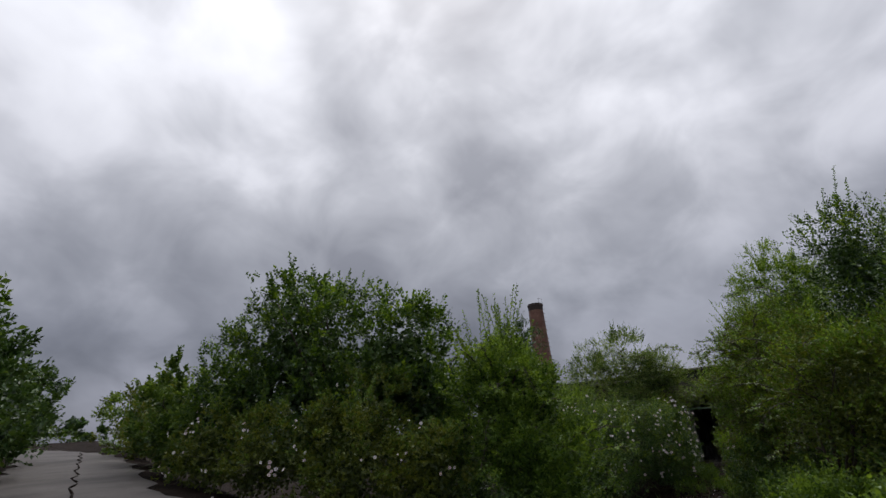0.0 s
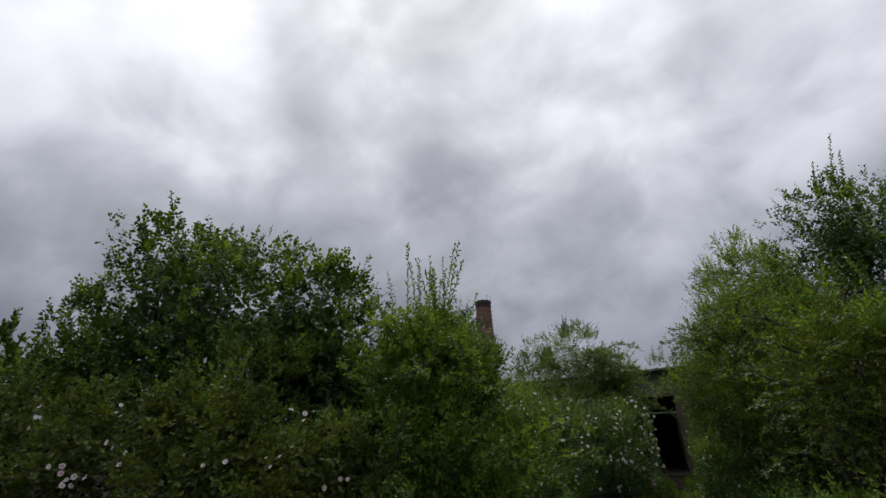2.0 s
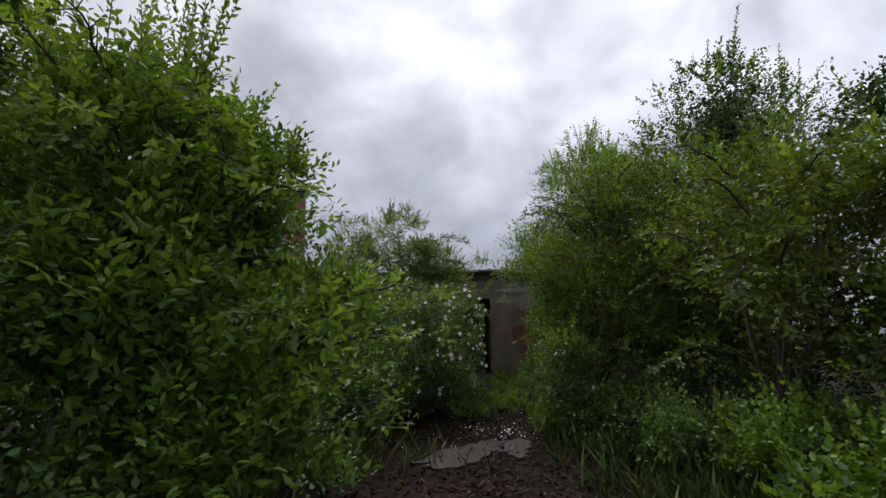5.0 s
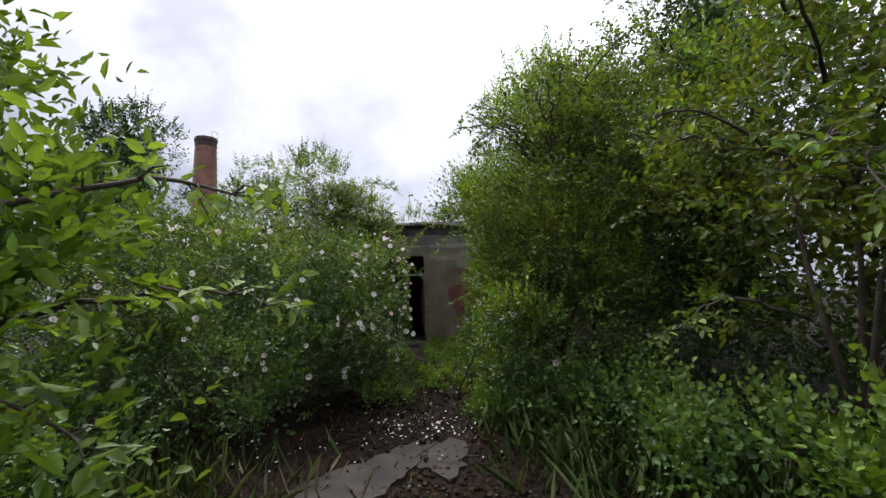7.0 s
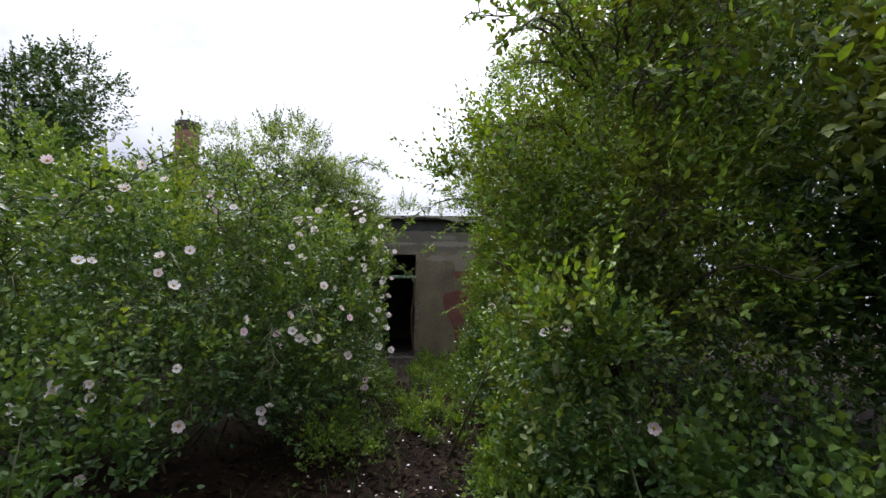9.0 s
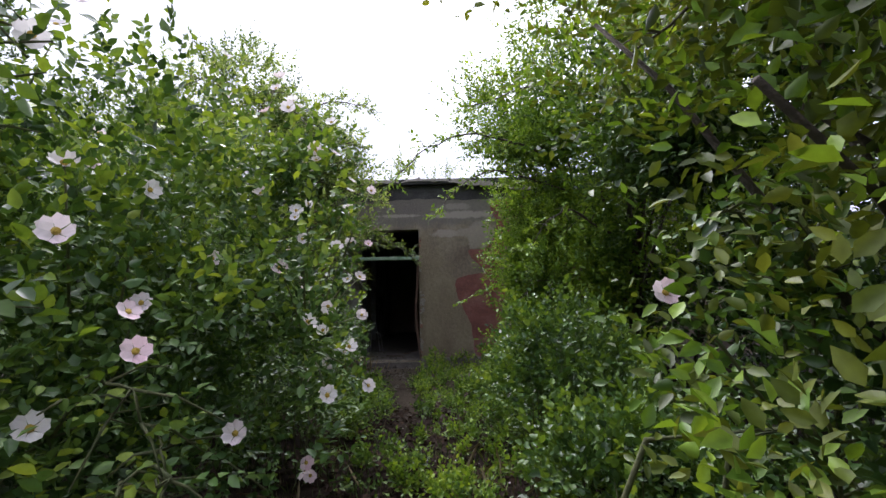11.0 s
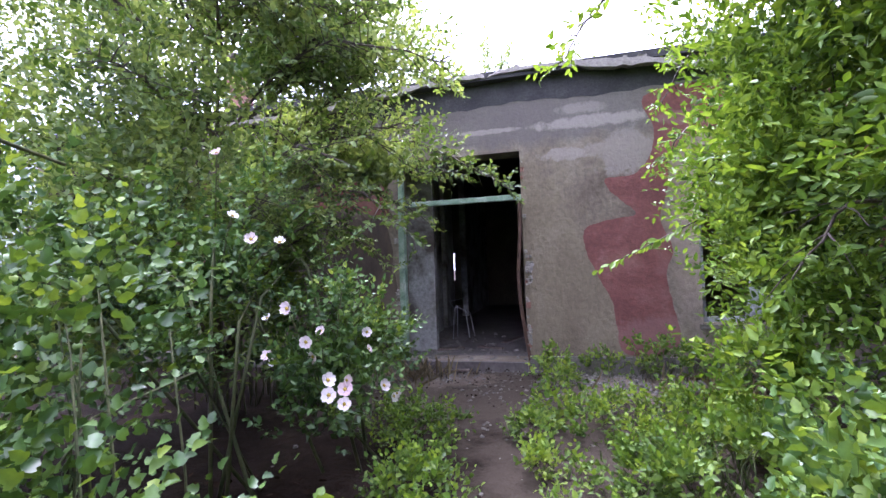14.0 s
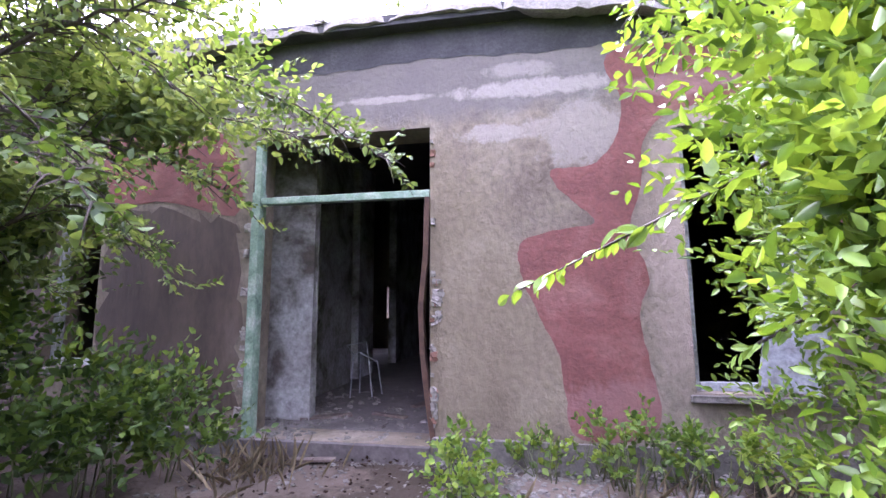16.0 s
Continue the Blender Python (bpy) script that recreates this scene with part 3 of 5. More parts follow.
def bough(seed, parent, pts, size, mat, fresh, fresh_part=0.4, twig=0.4, slim=0.5, every=0.16, r0=0.016, sag=0.1, per=8, bark=None):
    """A leafy arm: a bent branch, side twigs to both hands, leaves along each twig."""
    rng = np.random.default_rng(seed)
    p = np.array(pts, float)
    fine = []
    for a in range(len(p) - 1):
        q0, q1, q2, q3 = p[max(a - 1, 0)], p[a], p[a + 1], p[min(a + 2, len(p) - 1)]
        for t in np.linspace(0, 1, 6, endpoint=False):
            fine.append(0.5 * (2 * q1 + (q2 - q0) * t + (2 * q0 - 5 * q1 + 4 * q2 - q3) * t * t + (3 * q1 - q0 - 3 * q2 + q3) * t ** 3))
    fine = np.array(fine + [p[-1]])
    fine[1:-1] += rng.normal(size=fine[1:-1].shape) * 0.012
    tubes("bough", [([tuple(v) for v in fine], list(np.linspace(r0, 0.003, len(fine))))], bark or BARK, parent, sides=6)
    run = np.concatenate([[0], np.cumsum(np.linalg.norm(np.diff(fine, axis=0), axis=1))])
    roots, ways, longs, twigs = [], [], [], []
    for k, d in enumerate(np.arange(run[-1] * 0.12, run[-1], every)):
        a = np.array([np.interp(d, run, fine[:, c]) for c in range(3)])
        b = np.array([np.interp(min(d + 0.05, run[-1]), run, fine[:, c]) for c in range(3)])
        ahead = unit(b - a + 1e-6)
        side = unit(np.cross(ahead, (0, 0, 1.0)))
        for hand in (1, -1):
            l = twig * rng.uniform(0.45, 1.15) * (1 - 0.5 * d / run[-1])
            w = unit(ahead * rng.uniform(0.4, 1.0) + side * hand * rng.uniform(0.5, 1.1) + np.array([0, 0, rng.normal() * 0.35 + 0.1]))
            e = a + w * l - np.array([0, 0, sag * l])
            twigs.append(([tuple(a), tuple((a + e) / 2 + np.array([0, 0, 0.02])), tuple(e)], [0.005, 0.004, 0.002]))
            m = max(1, int(l / 0.13))
            for u in (np.arange(m) + 0.3) / m:
                roots.append(a + (e - a) * u)
                ways.append(unit(w + rng.normal(size=3) * 0.4 + np.array([0, 0, 0.15])))
                longs.append(0.15 * rng.uniform(0.7, 1.3))
    roots.append(fine[-2]); ways.append(unit(fine[-1] - fine[-2])); longs.append(0.2)
    tubes("twig_growth", twigs, bark or BARK, parent, sides=4)["kind"] = "stuff"
    B, D, F, S = sprays(rng, np.array(roots), np.array(ways), np.array(longs), per, size, 0.8)
    D = unit(D + np.array([0, 0, -sag]))
    new_leaf = rng.random(len(B)) < fresh_part
    ok = free(B, 0.03, 0.2, 2.0)
    for part_name, pick, m in (("bough_leaves", ok & ~new_leaf, mat), ("young_leaves", ok & new_leaf, fresh)):
        if pick.any():
            leaves(part_name, B[pick], D[pick], F[pick], S[pick], S[pick] * slim * 0.5, m, parent)


def arms(seed, parent, foot, z0, z1, reach, n, size, mat, fresh, aim=(0, -1, 0), start=0.25, rise=0.25, **kw):
    """Leafy boughs that leave the stem all round, most of them towards the open side."""
    g = np.random.default_rng(seed)
    for k in range(n):
        d = g.normal(size=3) * (0.75, 0.75, 0.12) + np.array(aim)
        d = unit(d * (1, 1, 0.3))
        z = g.uniform(z0, z1)
        l = reach * g.uniform(0.7, 1.15)
        a = np.array([foot[0], foot[1], z]) + d * l * start
        m = a + d * l * 0.4 + np.array([0, 0, rise * l * g.uniform(0.3, 1.0)])
        e = a + d * l * (1 - start) + np.array([0, 0, rise * l * g.uniform(-0.4, 0.9)])
        if off_track(e[0], e[1]) < 0.55 and e[2] < 2.2:
            continue
        bough(seed * 50 + k, parent, [a, m, e], size, mat, fresh, **kw)


def flower_mesh():
    """A dog rose: five notched, cupped petals."""
    vs, fs = [], []
    for k in range(5):
        a = 2 * math.pi * k / 5
        o = len(vs)
        for rr, da, z in ((0.002, 0, 0.0), (0.015, -0.62, 0.004), (0.025, -0.64, 0.009), (0.031, -0.3, 0.014), (0.029, 0, 0.011), (0.031, 0.3, 0.015), (0.025, 0.64, 0.008), (0.015, 0.62, 0.003)):
            vs.append((rr * math.cos(a + da), rr * math.sin(a + da), z + (0.002 if k % 2 else 0)))
        fs += [(o, o + 1, o + 2, o + 3, o + 4), (o, o + 4, o + 5, o + 6, o + 7)]
    me = bpy.data.meshes.new("flower")
    me.from_pydata(vs, [], fs)
    me.materials.append(PETAL)
    return me


def stamen_mesh():
    bm = bmesh.new()
    bmesh.ops.create_uvsphere(bm, u_segments=8, v_segments=5, radius=0.008)
    for v in bm.verts:
        v.co.z = v.co.z * 0.6 + 0.005
    me = bpy.data.meshes.new("flower_centre")
    bm.to_mesh(me)
    bm.free()
    me.materials.append(POLLEN)
    return me


FLOWER, STAMENS = flower_mesh(), stamen_mesh()


def bloom(rng, parent, spots, ways, scale=1.0):
    """Open roses facing outwards, each with its yellow middle."""
    for p, w in zip(spots, ways):
        f = new("flower", FLOWER)
        f.parent = parent
        q = Vector(w + rng.normal(size=3) * 0.3).to_track_quat("Z", "Y")
        s = scale * rng.uniform(0.75, 1.2)
        f.matrix_local = Matrix.LocRotScale(Vector(p), q, Vector((s, s, s * rng.uniform(0.7, 1.6))))
        c = new("flower_centre", STAMENS)
        c.parent = f


def scatter_flat(rng, name, n, xy, size, mat, label, slim=0.8, lift=0.012, kind="stuff", tilt=0.35, category="litter"):
    """Flat flakes lying on the ground."""
    b = np.column_stack([xy, land(xy[:, 0], xy[:, 1]) + lift + rng.uniform(0, 0.015, n)])
    w = unit(np.column_stack([rng.normal(size=(n, 2)), rng.normal(size=n) * tilt]))
    f = unit(np.column_stack([rng.normal(size=(n, 2)) * tilt, np.ones(n)]))
    s = size * rng.uniform(0.5, 1.4, n)
    ob = leaves(name, b, w, f, s, s * slim * 0.5, mat, fold=0.15, droop=0.05)
    return tagged(ob, label, category, kind=kind)


# ---- ground and road ----
def ground_sheet():
    xs = np.unique(np.concatenate([np.linspace(-400, -30, 14), np.linspace(-30, -8, 30), np.linspace(-8, 8, 90), np.linspace(8, 30, 22), np.linspace(30, 400, 14)]))
    ys = np.unique(np.concatenate([np.linspace(-400, -32, 14), np.linspace(-32, -24, 16), np.linspace(-24, 1.0, 130), np.linspace(1.0, 30, 20), np.linspace(30, 400, 14)]))
    X, Y = np.meshgrid(xs, ys)
    Z = land(X, Y)
    rough = 0.018 * np.sin(7.1 * X + 3 * np.sin(2.3 * Y)) * np.sin(6.3 * Y + 2 * np.sin(3.1 * X))
    Z = Z + np.where((abs(X) < 9) & (Y > -24) & (Y < -0.3), rough, 0)
    Z = np.where((X > -7.9) & (X < 6.9) & (Y > 0.02) & (Y < 8.9), -0.06, Z)
    n, m = X.shape
    me = bpy.data.meshes.new("ground")
    i = np.arange(n * m).reshape(n, m)
    q = np.stack([i[:-1, :-1], i[:-1, 1:], i[1:, 1:], i[1:, :-1]], -1).reshape(-1, 4)
    me.from_pydata(np.stack([X, Y, Z], -1).reshape(-1, 3).tolist(), [], q.tolist())
    for p in me.polygons:
        p.use_smooth = True
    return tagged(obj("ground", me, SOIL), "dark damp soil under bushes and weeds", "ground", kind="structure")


def road_strip():
    vs, fs = [], []
    n, wide = 90, [-1.75, -1.2, -0.45, 0.35, 1.0, 1.55]
    for i in range(n):
        a = -14 + 70 * i / (n - 1)
        bend = -0.012 * max(0, a - 22) ** 2
        for w in wide:
            e = w + (0.14 * math.sin(a * 1.9) + 0.1 * math.sin(a * 4.3 + 1)) * (abs(w) > 1.3) + bend
            p = ROAD_AT + ROAD_WAY * a + ROAD_SIDE * e
            vs.append((*p, float(land(*p)) + 0.035 + 0.02 * (abs(w) < 1.3)))
    for i in range(n - 1):
        for j in range(len(wide) - 1):
            k = i * len(wide) + j
            fs.append((k, k + 1, k + 1 + len(wide), k + len(wide)))
    me = bpy.data.meshes.new("road")
    me.from_pydata(vs, [], fs)
    tagged(obj("road", me, ROAD), "narrow worn concrete road between hedges", "road", kind="structure")
    # a tarred crack runs down the middle
    runs = []
    for i in range(24):
        a = 1.5 + i * 1.25
        p, q = (ROAD_AT + ROAD_WAY * b + ROAD_SIDE * (0.1 + 0.07 * math.sin(b * 2.2)) for b in (a, a + 1.0 + 0.2 * math.sin(i)))
        runs.append(([(*p, float(land(*p)) + 0.057), (*q, float(land(*q)) + 0.057)], [0.03, 0.022]))
    tagged(tubes("road_crack", runs, SOIL, sides=5), "dark tarred crack along the road", "crack", kind="structure")


ground_sheet()
road_strip()


def wet_patch(name, outline, label, mat, z=0.03):
    """A bared slab lying in the soil."""
    bm = bmesh.new()
    top = [bm.verts.new((x, y, float(land(x, y)) + z + 0.004)) for x, y in outline]
    f = bm.faces.new(top)
    r = bmesh.ops.extrude_face_region(bm, geom=[f])
    for v in r["geom"]:
        if isinstance(v, bmesh.types.BMVert):
            v.co.z -= 0.12
    return tagged(part(name, bm, mat), label, "slab", kind="structure")


def ring(cx, cy, rx, ry, n, seed, rough=0.18, turn=0.0):
    g = random.Random(seed)
    out = []
    for i in range(n):
        a = 2 * math.pi * i / n
        s = 1 + rough * math.sin(3 * a + seed) * 0.6 + g.uniform(-rough, rough)
        x, y = rx * s * math.cos(a), ry * s * math.sin(a)
        out.append((cx + x * math.cos(turn) - y * math.sin(turn), cy + x * math.sin(turn) + y * math.cos(turn)))
    return out


wet_patch("wet_slab", ring(0.2, -10.2, 0.27, 0.8, 34, 3, 0.2, -0.5), "wet bared concrete slab shining in the soil", WETSLAB)
wet_patch("wet_slab", ring(0.75, -9.75, 0.24, 0.4, 24, 5, 0.2), "wet bared concrete slab shining in the soil", WETSLAB, 0.024)

# ---- the house ----
Z_ROOF, THICK = 3.58, 0.35
DOOR = (-1.62, 0.0, 0.1, 2.69)
WIN_R = (1.95, 2.8, 0.55, 2.55)
WIN_L = (-3.75, -3.17, 0.65, 2.45)


def wall_run(name, spans, y0, y1, mat, label, holes):
    """A wall along x with openings cut through it."""
    bm = bmesh.new()
    x = spans[0]
    for a, b, z0, z1 in sorted(holes):
        add_box(bm, (x, y0, -0.2), (a, y1, Z_ROOF))
        if z0 > -0.2:
            add_box(bm, (a, y0, -0.2), (b, y1, z0))
        add_box(bm, (a, y0, z1), (b, y1, Z_ROOF))
        x = b
    add_box(bm, (x, y0, -0.2), (spans[1], y1, Z_ROOF))
    return tagged(part(name, bm, mat), label, "wall", kind="structure")


wall_front = wall_run("wall_front", (-8, 7), 0, THICK, PLASTER, "ochre grey roughcast wall with oxide red patches", [WIN_L, DOOR, WIN_R])
wall_run("wall_back", (-7.65, 6.65), 8.5, 8.8, PLASTER, "plain rear wall with a narrow slit", [(-2.98, -2.84, 0.9, 1.75)])
for n, x in (("wall_west", -8), ("wall_east", 6.65)):
    bm = bmesh.new()
    add_box(bm, (x, THICK, -0.2), (x + 0.35, 8.8, Z_ROOF))
    tagged(part(n, bm, PLASTER), "plain roughcast end wall", "wall", kind="structure")
bm = bmesh.new()
for a, b in ((THICK, 1.07), (1.66, 2.9), (3.2, 3.9), (5.3, 8.5)):
    add_box(bm, (-1.95, a, -0.05), (-1.8, b, 3.5))
add_box(bm, (-1.95, 1.07, 2.1), (-1.8, 1.66, 3.5))
add_box(bm, (0.45, THICK, -0.05), (0.6, 8.5, 3.5))
tagged(part("wall_inner", bm, WHITEWASH), "flaking whitewashed inner walls", "wall", kind="structure")
bm = bmesh.new()
add_box(bm, (-1.8, 0.62, 0.1), (-1.32, 0.74, 3.499), 0.004, 2)
tagged(part("wall_stub", bm, WHITEWASH), "flaking whitewashed wall stub inside the entrance", "wall", kind="structure")
bm = bmesh.new()
add_box(bm, (-7.65, THICK, -0.05), (6.65, 8.5, 0.1))
add_box(bm, (DOOR[0], -0.06, -0.1), (DOOR[1], THICK, 0.096))
tagged(part("floor", bm, FLOORDUST), "dusty concrete floor strewn with rubble", "floor", kind="structure")
bm = bmesh.new()
add_box(bm, (-7.65, THICK, 3.5), (6.65, 8.5, 3.575))
tagged(part("ceiling", bm, SHADE_DARK), "dark concrete ceiling", "ceiling", kind="structure")

roof = tagged(box("roof", (-8.4, -0.13, Z_ROOF + 0.002), (7.4, 9.2, Z_ROOF + 0.1), SHADE_DARK), "flat concrete roof with a crumbling eave", "roof", kind="structure")


def crumbled_edge():
    """The eave's front: broken concrete, uneven above and below."""
    g = random.Random(4)
    n = 190
    vs, fs = [], []
    top = low = 0.0
    for i in range(n):
        x = -8.42 + 15.86 * i / (n - 1)
        top = 0.7 * top + g.uniform(-0.014, 0.014)
        low = 0.6 * low + g.uniform(-0.016, 0.016)
        chip = 0.03 if g.random() < 0.16 else 0
        out = -0.365 + g.uniform(-0.012, 0.012) + chip
        zt, zb = Z_ROOF + 0.115 + top - chip * 0.6, Z_ROOF + 0.03 + low
        sag = min(0.2, (0.05 if x > 0 else 0.025) * x * x)
        out += 0.2
        zt, zb = zt - sag, zb - sag
        vs += [(x, -0.137, zb), (x, out, zb + 0.006), (x, out + 0.006, zt - 0.012), (x, -0.12, zt), (x, 0.1, zt + sag * 0.5 - 0.008), (x, -0.006, zb + 0.03)]
    for i in range(n - 1):
        for k in range(6):
            a, b = i * 6 + k, i * 6 + (k + 1) % 6
            fs.append((a, b, b + 6, a + 6))
    me = bpy.data.meshes.new("roof_edge")
    me.from_pydata(vs, [], fs)
    obj("roof_edge", me, LIME, roof, "pale crumbling concrete edge")
    for i in range(60):
        x = g.uniform(-8.2, 7.2)
        bm = bmesh.new()
        s = g.uniform(0.02, 0.055)
        sag = min(0.2, (0.05 if x > 0 else 0.025) * x * x)
        add_box(bm, (x - s, -0.15, Z_ROOF + 0.1 - sag), (x + s, -0.15 + s * 2, Z_ROOF + 0.12 + s * 0.7 - sag), s * 0.28, 1, g)
        part("chip", bm, LIME, roof)


crumbled_edge()


def smooth_outline(pts, wob, seed, steps=6):
    """A closed, wavering outline through the corner points."""
    g = random.Random(seed)
    n, out = len(pts), []
    for i in range(n):
        p0, p1, p2, p3 = (Vector(pts[(i + k) % n]) for k in (-1, 0, 1, 2))
        for s in range(steps):
            t = s / steps
            v = 0.5 * ((2 * p1) + (p2 - p0) * t + (2 * p0 - 5 * p1 + 4 * p2 - p3) * t * t + (3 * p1 - p0 - 3 * p2 + p3) * t ** 3)
            out.append((v.x + g.uniform(-wob, wob), v.y + g.uniform(-wob, wob)))
    return out


def coat(name, pts, proud, mat, label, wob=0.008, seed=1):
    """A thin coat of paint or lime on the front wall, with its own outline."""
    bm = bmesh.new()
    f = bm.faces.new([bm.verts.new((x, -proud, z)) for x, z in smooth_outline(pts, wob, seed)])
    r = bmesh.ops.extrude_face_region(bm, geom=[f])
    for v in r["geom"]:
        if isinstance(v, bmesh.types.BMVert):
            v.co.y = 0.004
    bmesh.ops.triangulate(bm, faces=[f for f in bm.faces if len(f.verts) > 4])
    return part(name, bm, mat, wall_front, label)


coat("red_patch", [(1.57, 3.24), (1.55, 2.8), (1.5, 2.5), (1.3, 2.28), (1.0, 2.26), (1.02, 2.13), (1.14, 2.0), (1.3, 1.82), (0.98, 1.76), (0.73, 1.66), (0.74, 1.4),
                   (0.86, 1.1), (1.0, 0.8), (1.04, 0.5), (1.1, 0.22), (1.5, 0.2), (1.7, 0.35), (1.66, 0.7), (1.6, 1.1), (1.68, 1.4), (1.56, 1.75), (1.66, 2.1), (1.7, 2.45), (1.9, 2.66), (2.4, 2.74), (3.3, 2.7), (3.4, 3.22)],
     0.003, REDPAINT, "oxide red camouflage paint", 0.006, 2)
coat("red_patch", [(-3.14, 2.92), (-3.1, 2.2), (-2.5, 2.16), (-1.8, 2.0), (-1.76, 2.4), (-1.95, 2.75), (-2.3, 3.02)], 0.003, REDPAINT, "oxide red camouflage paint", 0.006, 3)
coat("red_patch", [(2.95, 2.4), (3.5, 2.5), (3.9, 1.7), (3.6, 1.1), (2.95, 1.3)], 0.003, REDPAINT, "oxide red camouflage paint", 0.006, 5)
coat("red_patch", [(-4.1, 2.6), (-4.0, 1.6), (-5.2, 1.4), (-5.4, 2.5)], 0.003, REDPAINT, "oxide red camouflage paint", 0.006, 6)
# streaked damp on the left wall, painted darker for the shrubs' shade over it
coat("damp_streak", [(-3.1, 1.95), (-2.6, 2.06), (-2.1, 2.0), (-1.75, 1.9), (-1.72, 1.0), (-1.74, 0.25), (-2.4, 0.2), (-3.12, 0.22), (-3.1, 1.1)], 0.0025, DAMP_SHADE, "damp streaks with the bushes' shade painted in", 0.07, 12)
coat("damp_streak", [(-7.9, 2.9), (-5.5, 3.1), (-3.85, 2.9), (-3.8, 1.2), (-3.85, 0.25), (-6.0, 0.2), (-7.9, 0.22)], 0.0022, DAMP_SHADE, "damp streaks with the bushes' shade painted in", 0.08, 13)
# the shade below the eave, painted as a band with a scalloped lower edge
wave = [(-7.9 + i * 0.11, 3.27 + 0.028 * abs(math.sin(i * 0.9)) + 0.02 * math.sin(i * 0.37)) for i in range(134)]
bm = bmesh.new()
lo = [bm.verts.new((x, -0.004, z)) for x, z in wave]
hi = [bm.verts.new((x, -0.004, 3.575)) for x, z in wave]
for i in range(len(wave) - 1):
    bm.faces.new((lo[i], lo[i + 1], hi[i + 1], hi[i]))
part("damp_band", bm, SHADE_DARK, wall_front, "eave shade painted as a dark band with a scalloped edge")

# plinth, broken at the door
bm = bmesh.new()
add_box(bm, (0.03, -0.05, -0.1), (6.98, 0.002, 0.17), 0.006, 3)
add_box(bm, (-7.98, -0.05, -0.1), (-1.66, 0.002, 0.17), 0.006, 3)
tagged(part("plinth", bm, CONCRETE), "low weathered concrete plinth of the wall", "plinth", kind="structure")

# doorway
door = thing("door_1", "doorless entrance with a peeling green frame and transom", "doorway", at=(0, 0, 0), kind="structure")
box("frame_post", (-1.618, -0.02, 0.1), (-1.54, 0.09, 2.2), GREENPAINT, door, "peeling green post", 0.006, 0.002, 2)
box("frame_post", (-1.612, 0.0, 2.202), (-1.55, 0.085, 2.685), GREENPAINT, door, "", 0.006)
box("transom", (-1.54, 0.0, 2.085), (-0.006, 0.08, 2.15), GREENPAINT, door, "pale green transom rail", 0.008, 0.002, 2)
bm = bmesh.new()
for a, b in zip([(-0.02, 2.08), (-0.035, 1.6), (-0.075, 1.18), (-0.06, 0.8), (-0.02, 0.45)], [(-0.035, 1.6), (-0.075, 1.18), (-0.06, 0.8), (-0.02, 0.45), (0.03, 0.12)]):
    vs = add_box(bm, (-0.02, -0.03, 0), (0.02, 0.05, 1))
    for v in vs:
        p = b if v.co.z < 0.5 else a
        v.co.x, v.co.z = v.co.x + p[0], p[1]
part("rusty_strip", bm, RUST, door, "bent rusty iron strip coming off the jamb")
g = random.Random(9)
for i in range(34):
    z = g.choice([g.uniform(1.02, 1.42), g.uniform(0.12, 0.5), g.uniform(0.1, 2.6)])
    s = g.uniform(0.015, 0.05)
    out = 0.07 if 1.05 < z < 1.4 else 0.0
    bm = bmesh.new()
    add_box(bm, (0.005 + g.uniform(0, out), -0.018 - g.uniform(0, 0.01), z), (0.01 + s + g.uniform(0, out), 0.01, z + s * 1.4), s * 0.25, 1, g)
    part("broken_edge", bm, LIME if g.random() < 0.7 else BRICK, door)
for i in range(16):
    z, s = g.uniform(0.2, 1.9), g.uniform(0.015, 0.045)
    bm = bmesh.new()
    add_box(bm, (-1.645 - s, -0.016, z), (-1.625, 0.01, z + s * 1.8), s * 0.25, 1, g)
    part("broken_edge", bm, LIME, door)


def casement(name, span, label, leaf):
    """A rotten window frame in its opening."""
    x0, x1, z0, z1 = span
    w = thing(name, label, "window", kind="structure")
    for a, b in (((x0 + 0.002, 0.1, z0 + 0.002), (x0 + 0.06, 0.17, z1 - 0.002)), ((x1 - 0.06, 0.1, z0 + 0.002), (x1 - 0.002, 0.17, z1 - 0.002)),
                 ((x0 + 0.06, 0.1, z0 + 0.002), (x1 - 0.06, 0.17, z0 + 0.06)), ((x0 + 0.06, 0.1, z1 - 0.06), (x1 - 0.06, 0.17, z1 - 0.002))):
        box("window_frame", a, b, WHITEPAINT, w, "chipped white frame", 0.005, 0.002)
    box("window_sill", (x0 - 0.05, -0.07, z0 - 0.06), (x1 + 0.05, -0.006, z0 - 0.01), CONCRETE, w, "", 0.008, 0.004, 2)
    if leaf:
        s = box("sash", (0, -0.02, 0), (0.36, 0.02, 1.05), WHITEPAINT, w, "loose white sash hanging askew", 0.006)
        s.matrix_local = pose(x1 - 0.42, 0.06, z0 + 0.06, 6, 9, -24)
        s2 = box("sash", (0, -0.015, 0), (0.05, 0.02, 0.95), WHITEPAINT, w, "loose white sash hanging askew", 0.005)
        s2.matrix_local = pose(x1 - 0.2, 0.07, z0 + 1.0, 0, -7, 0)


casement("window_1", WIN_R, "broken window with a loose chipped white sash", True)
casement("window_2", WIN_L, "empty window with a chipped white frame", False)

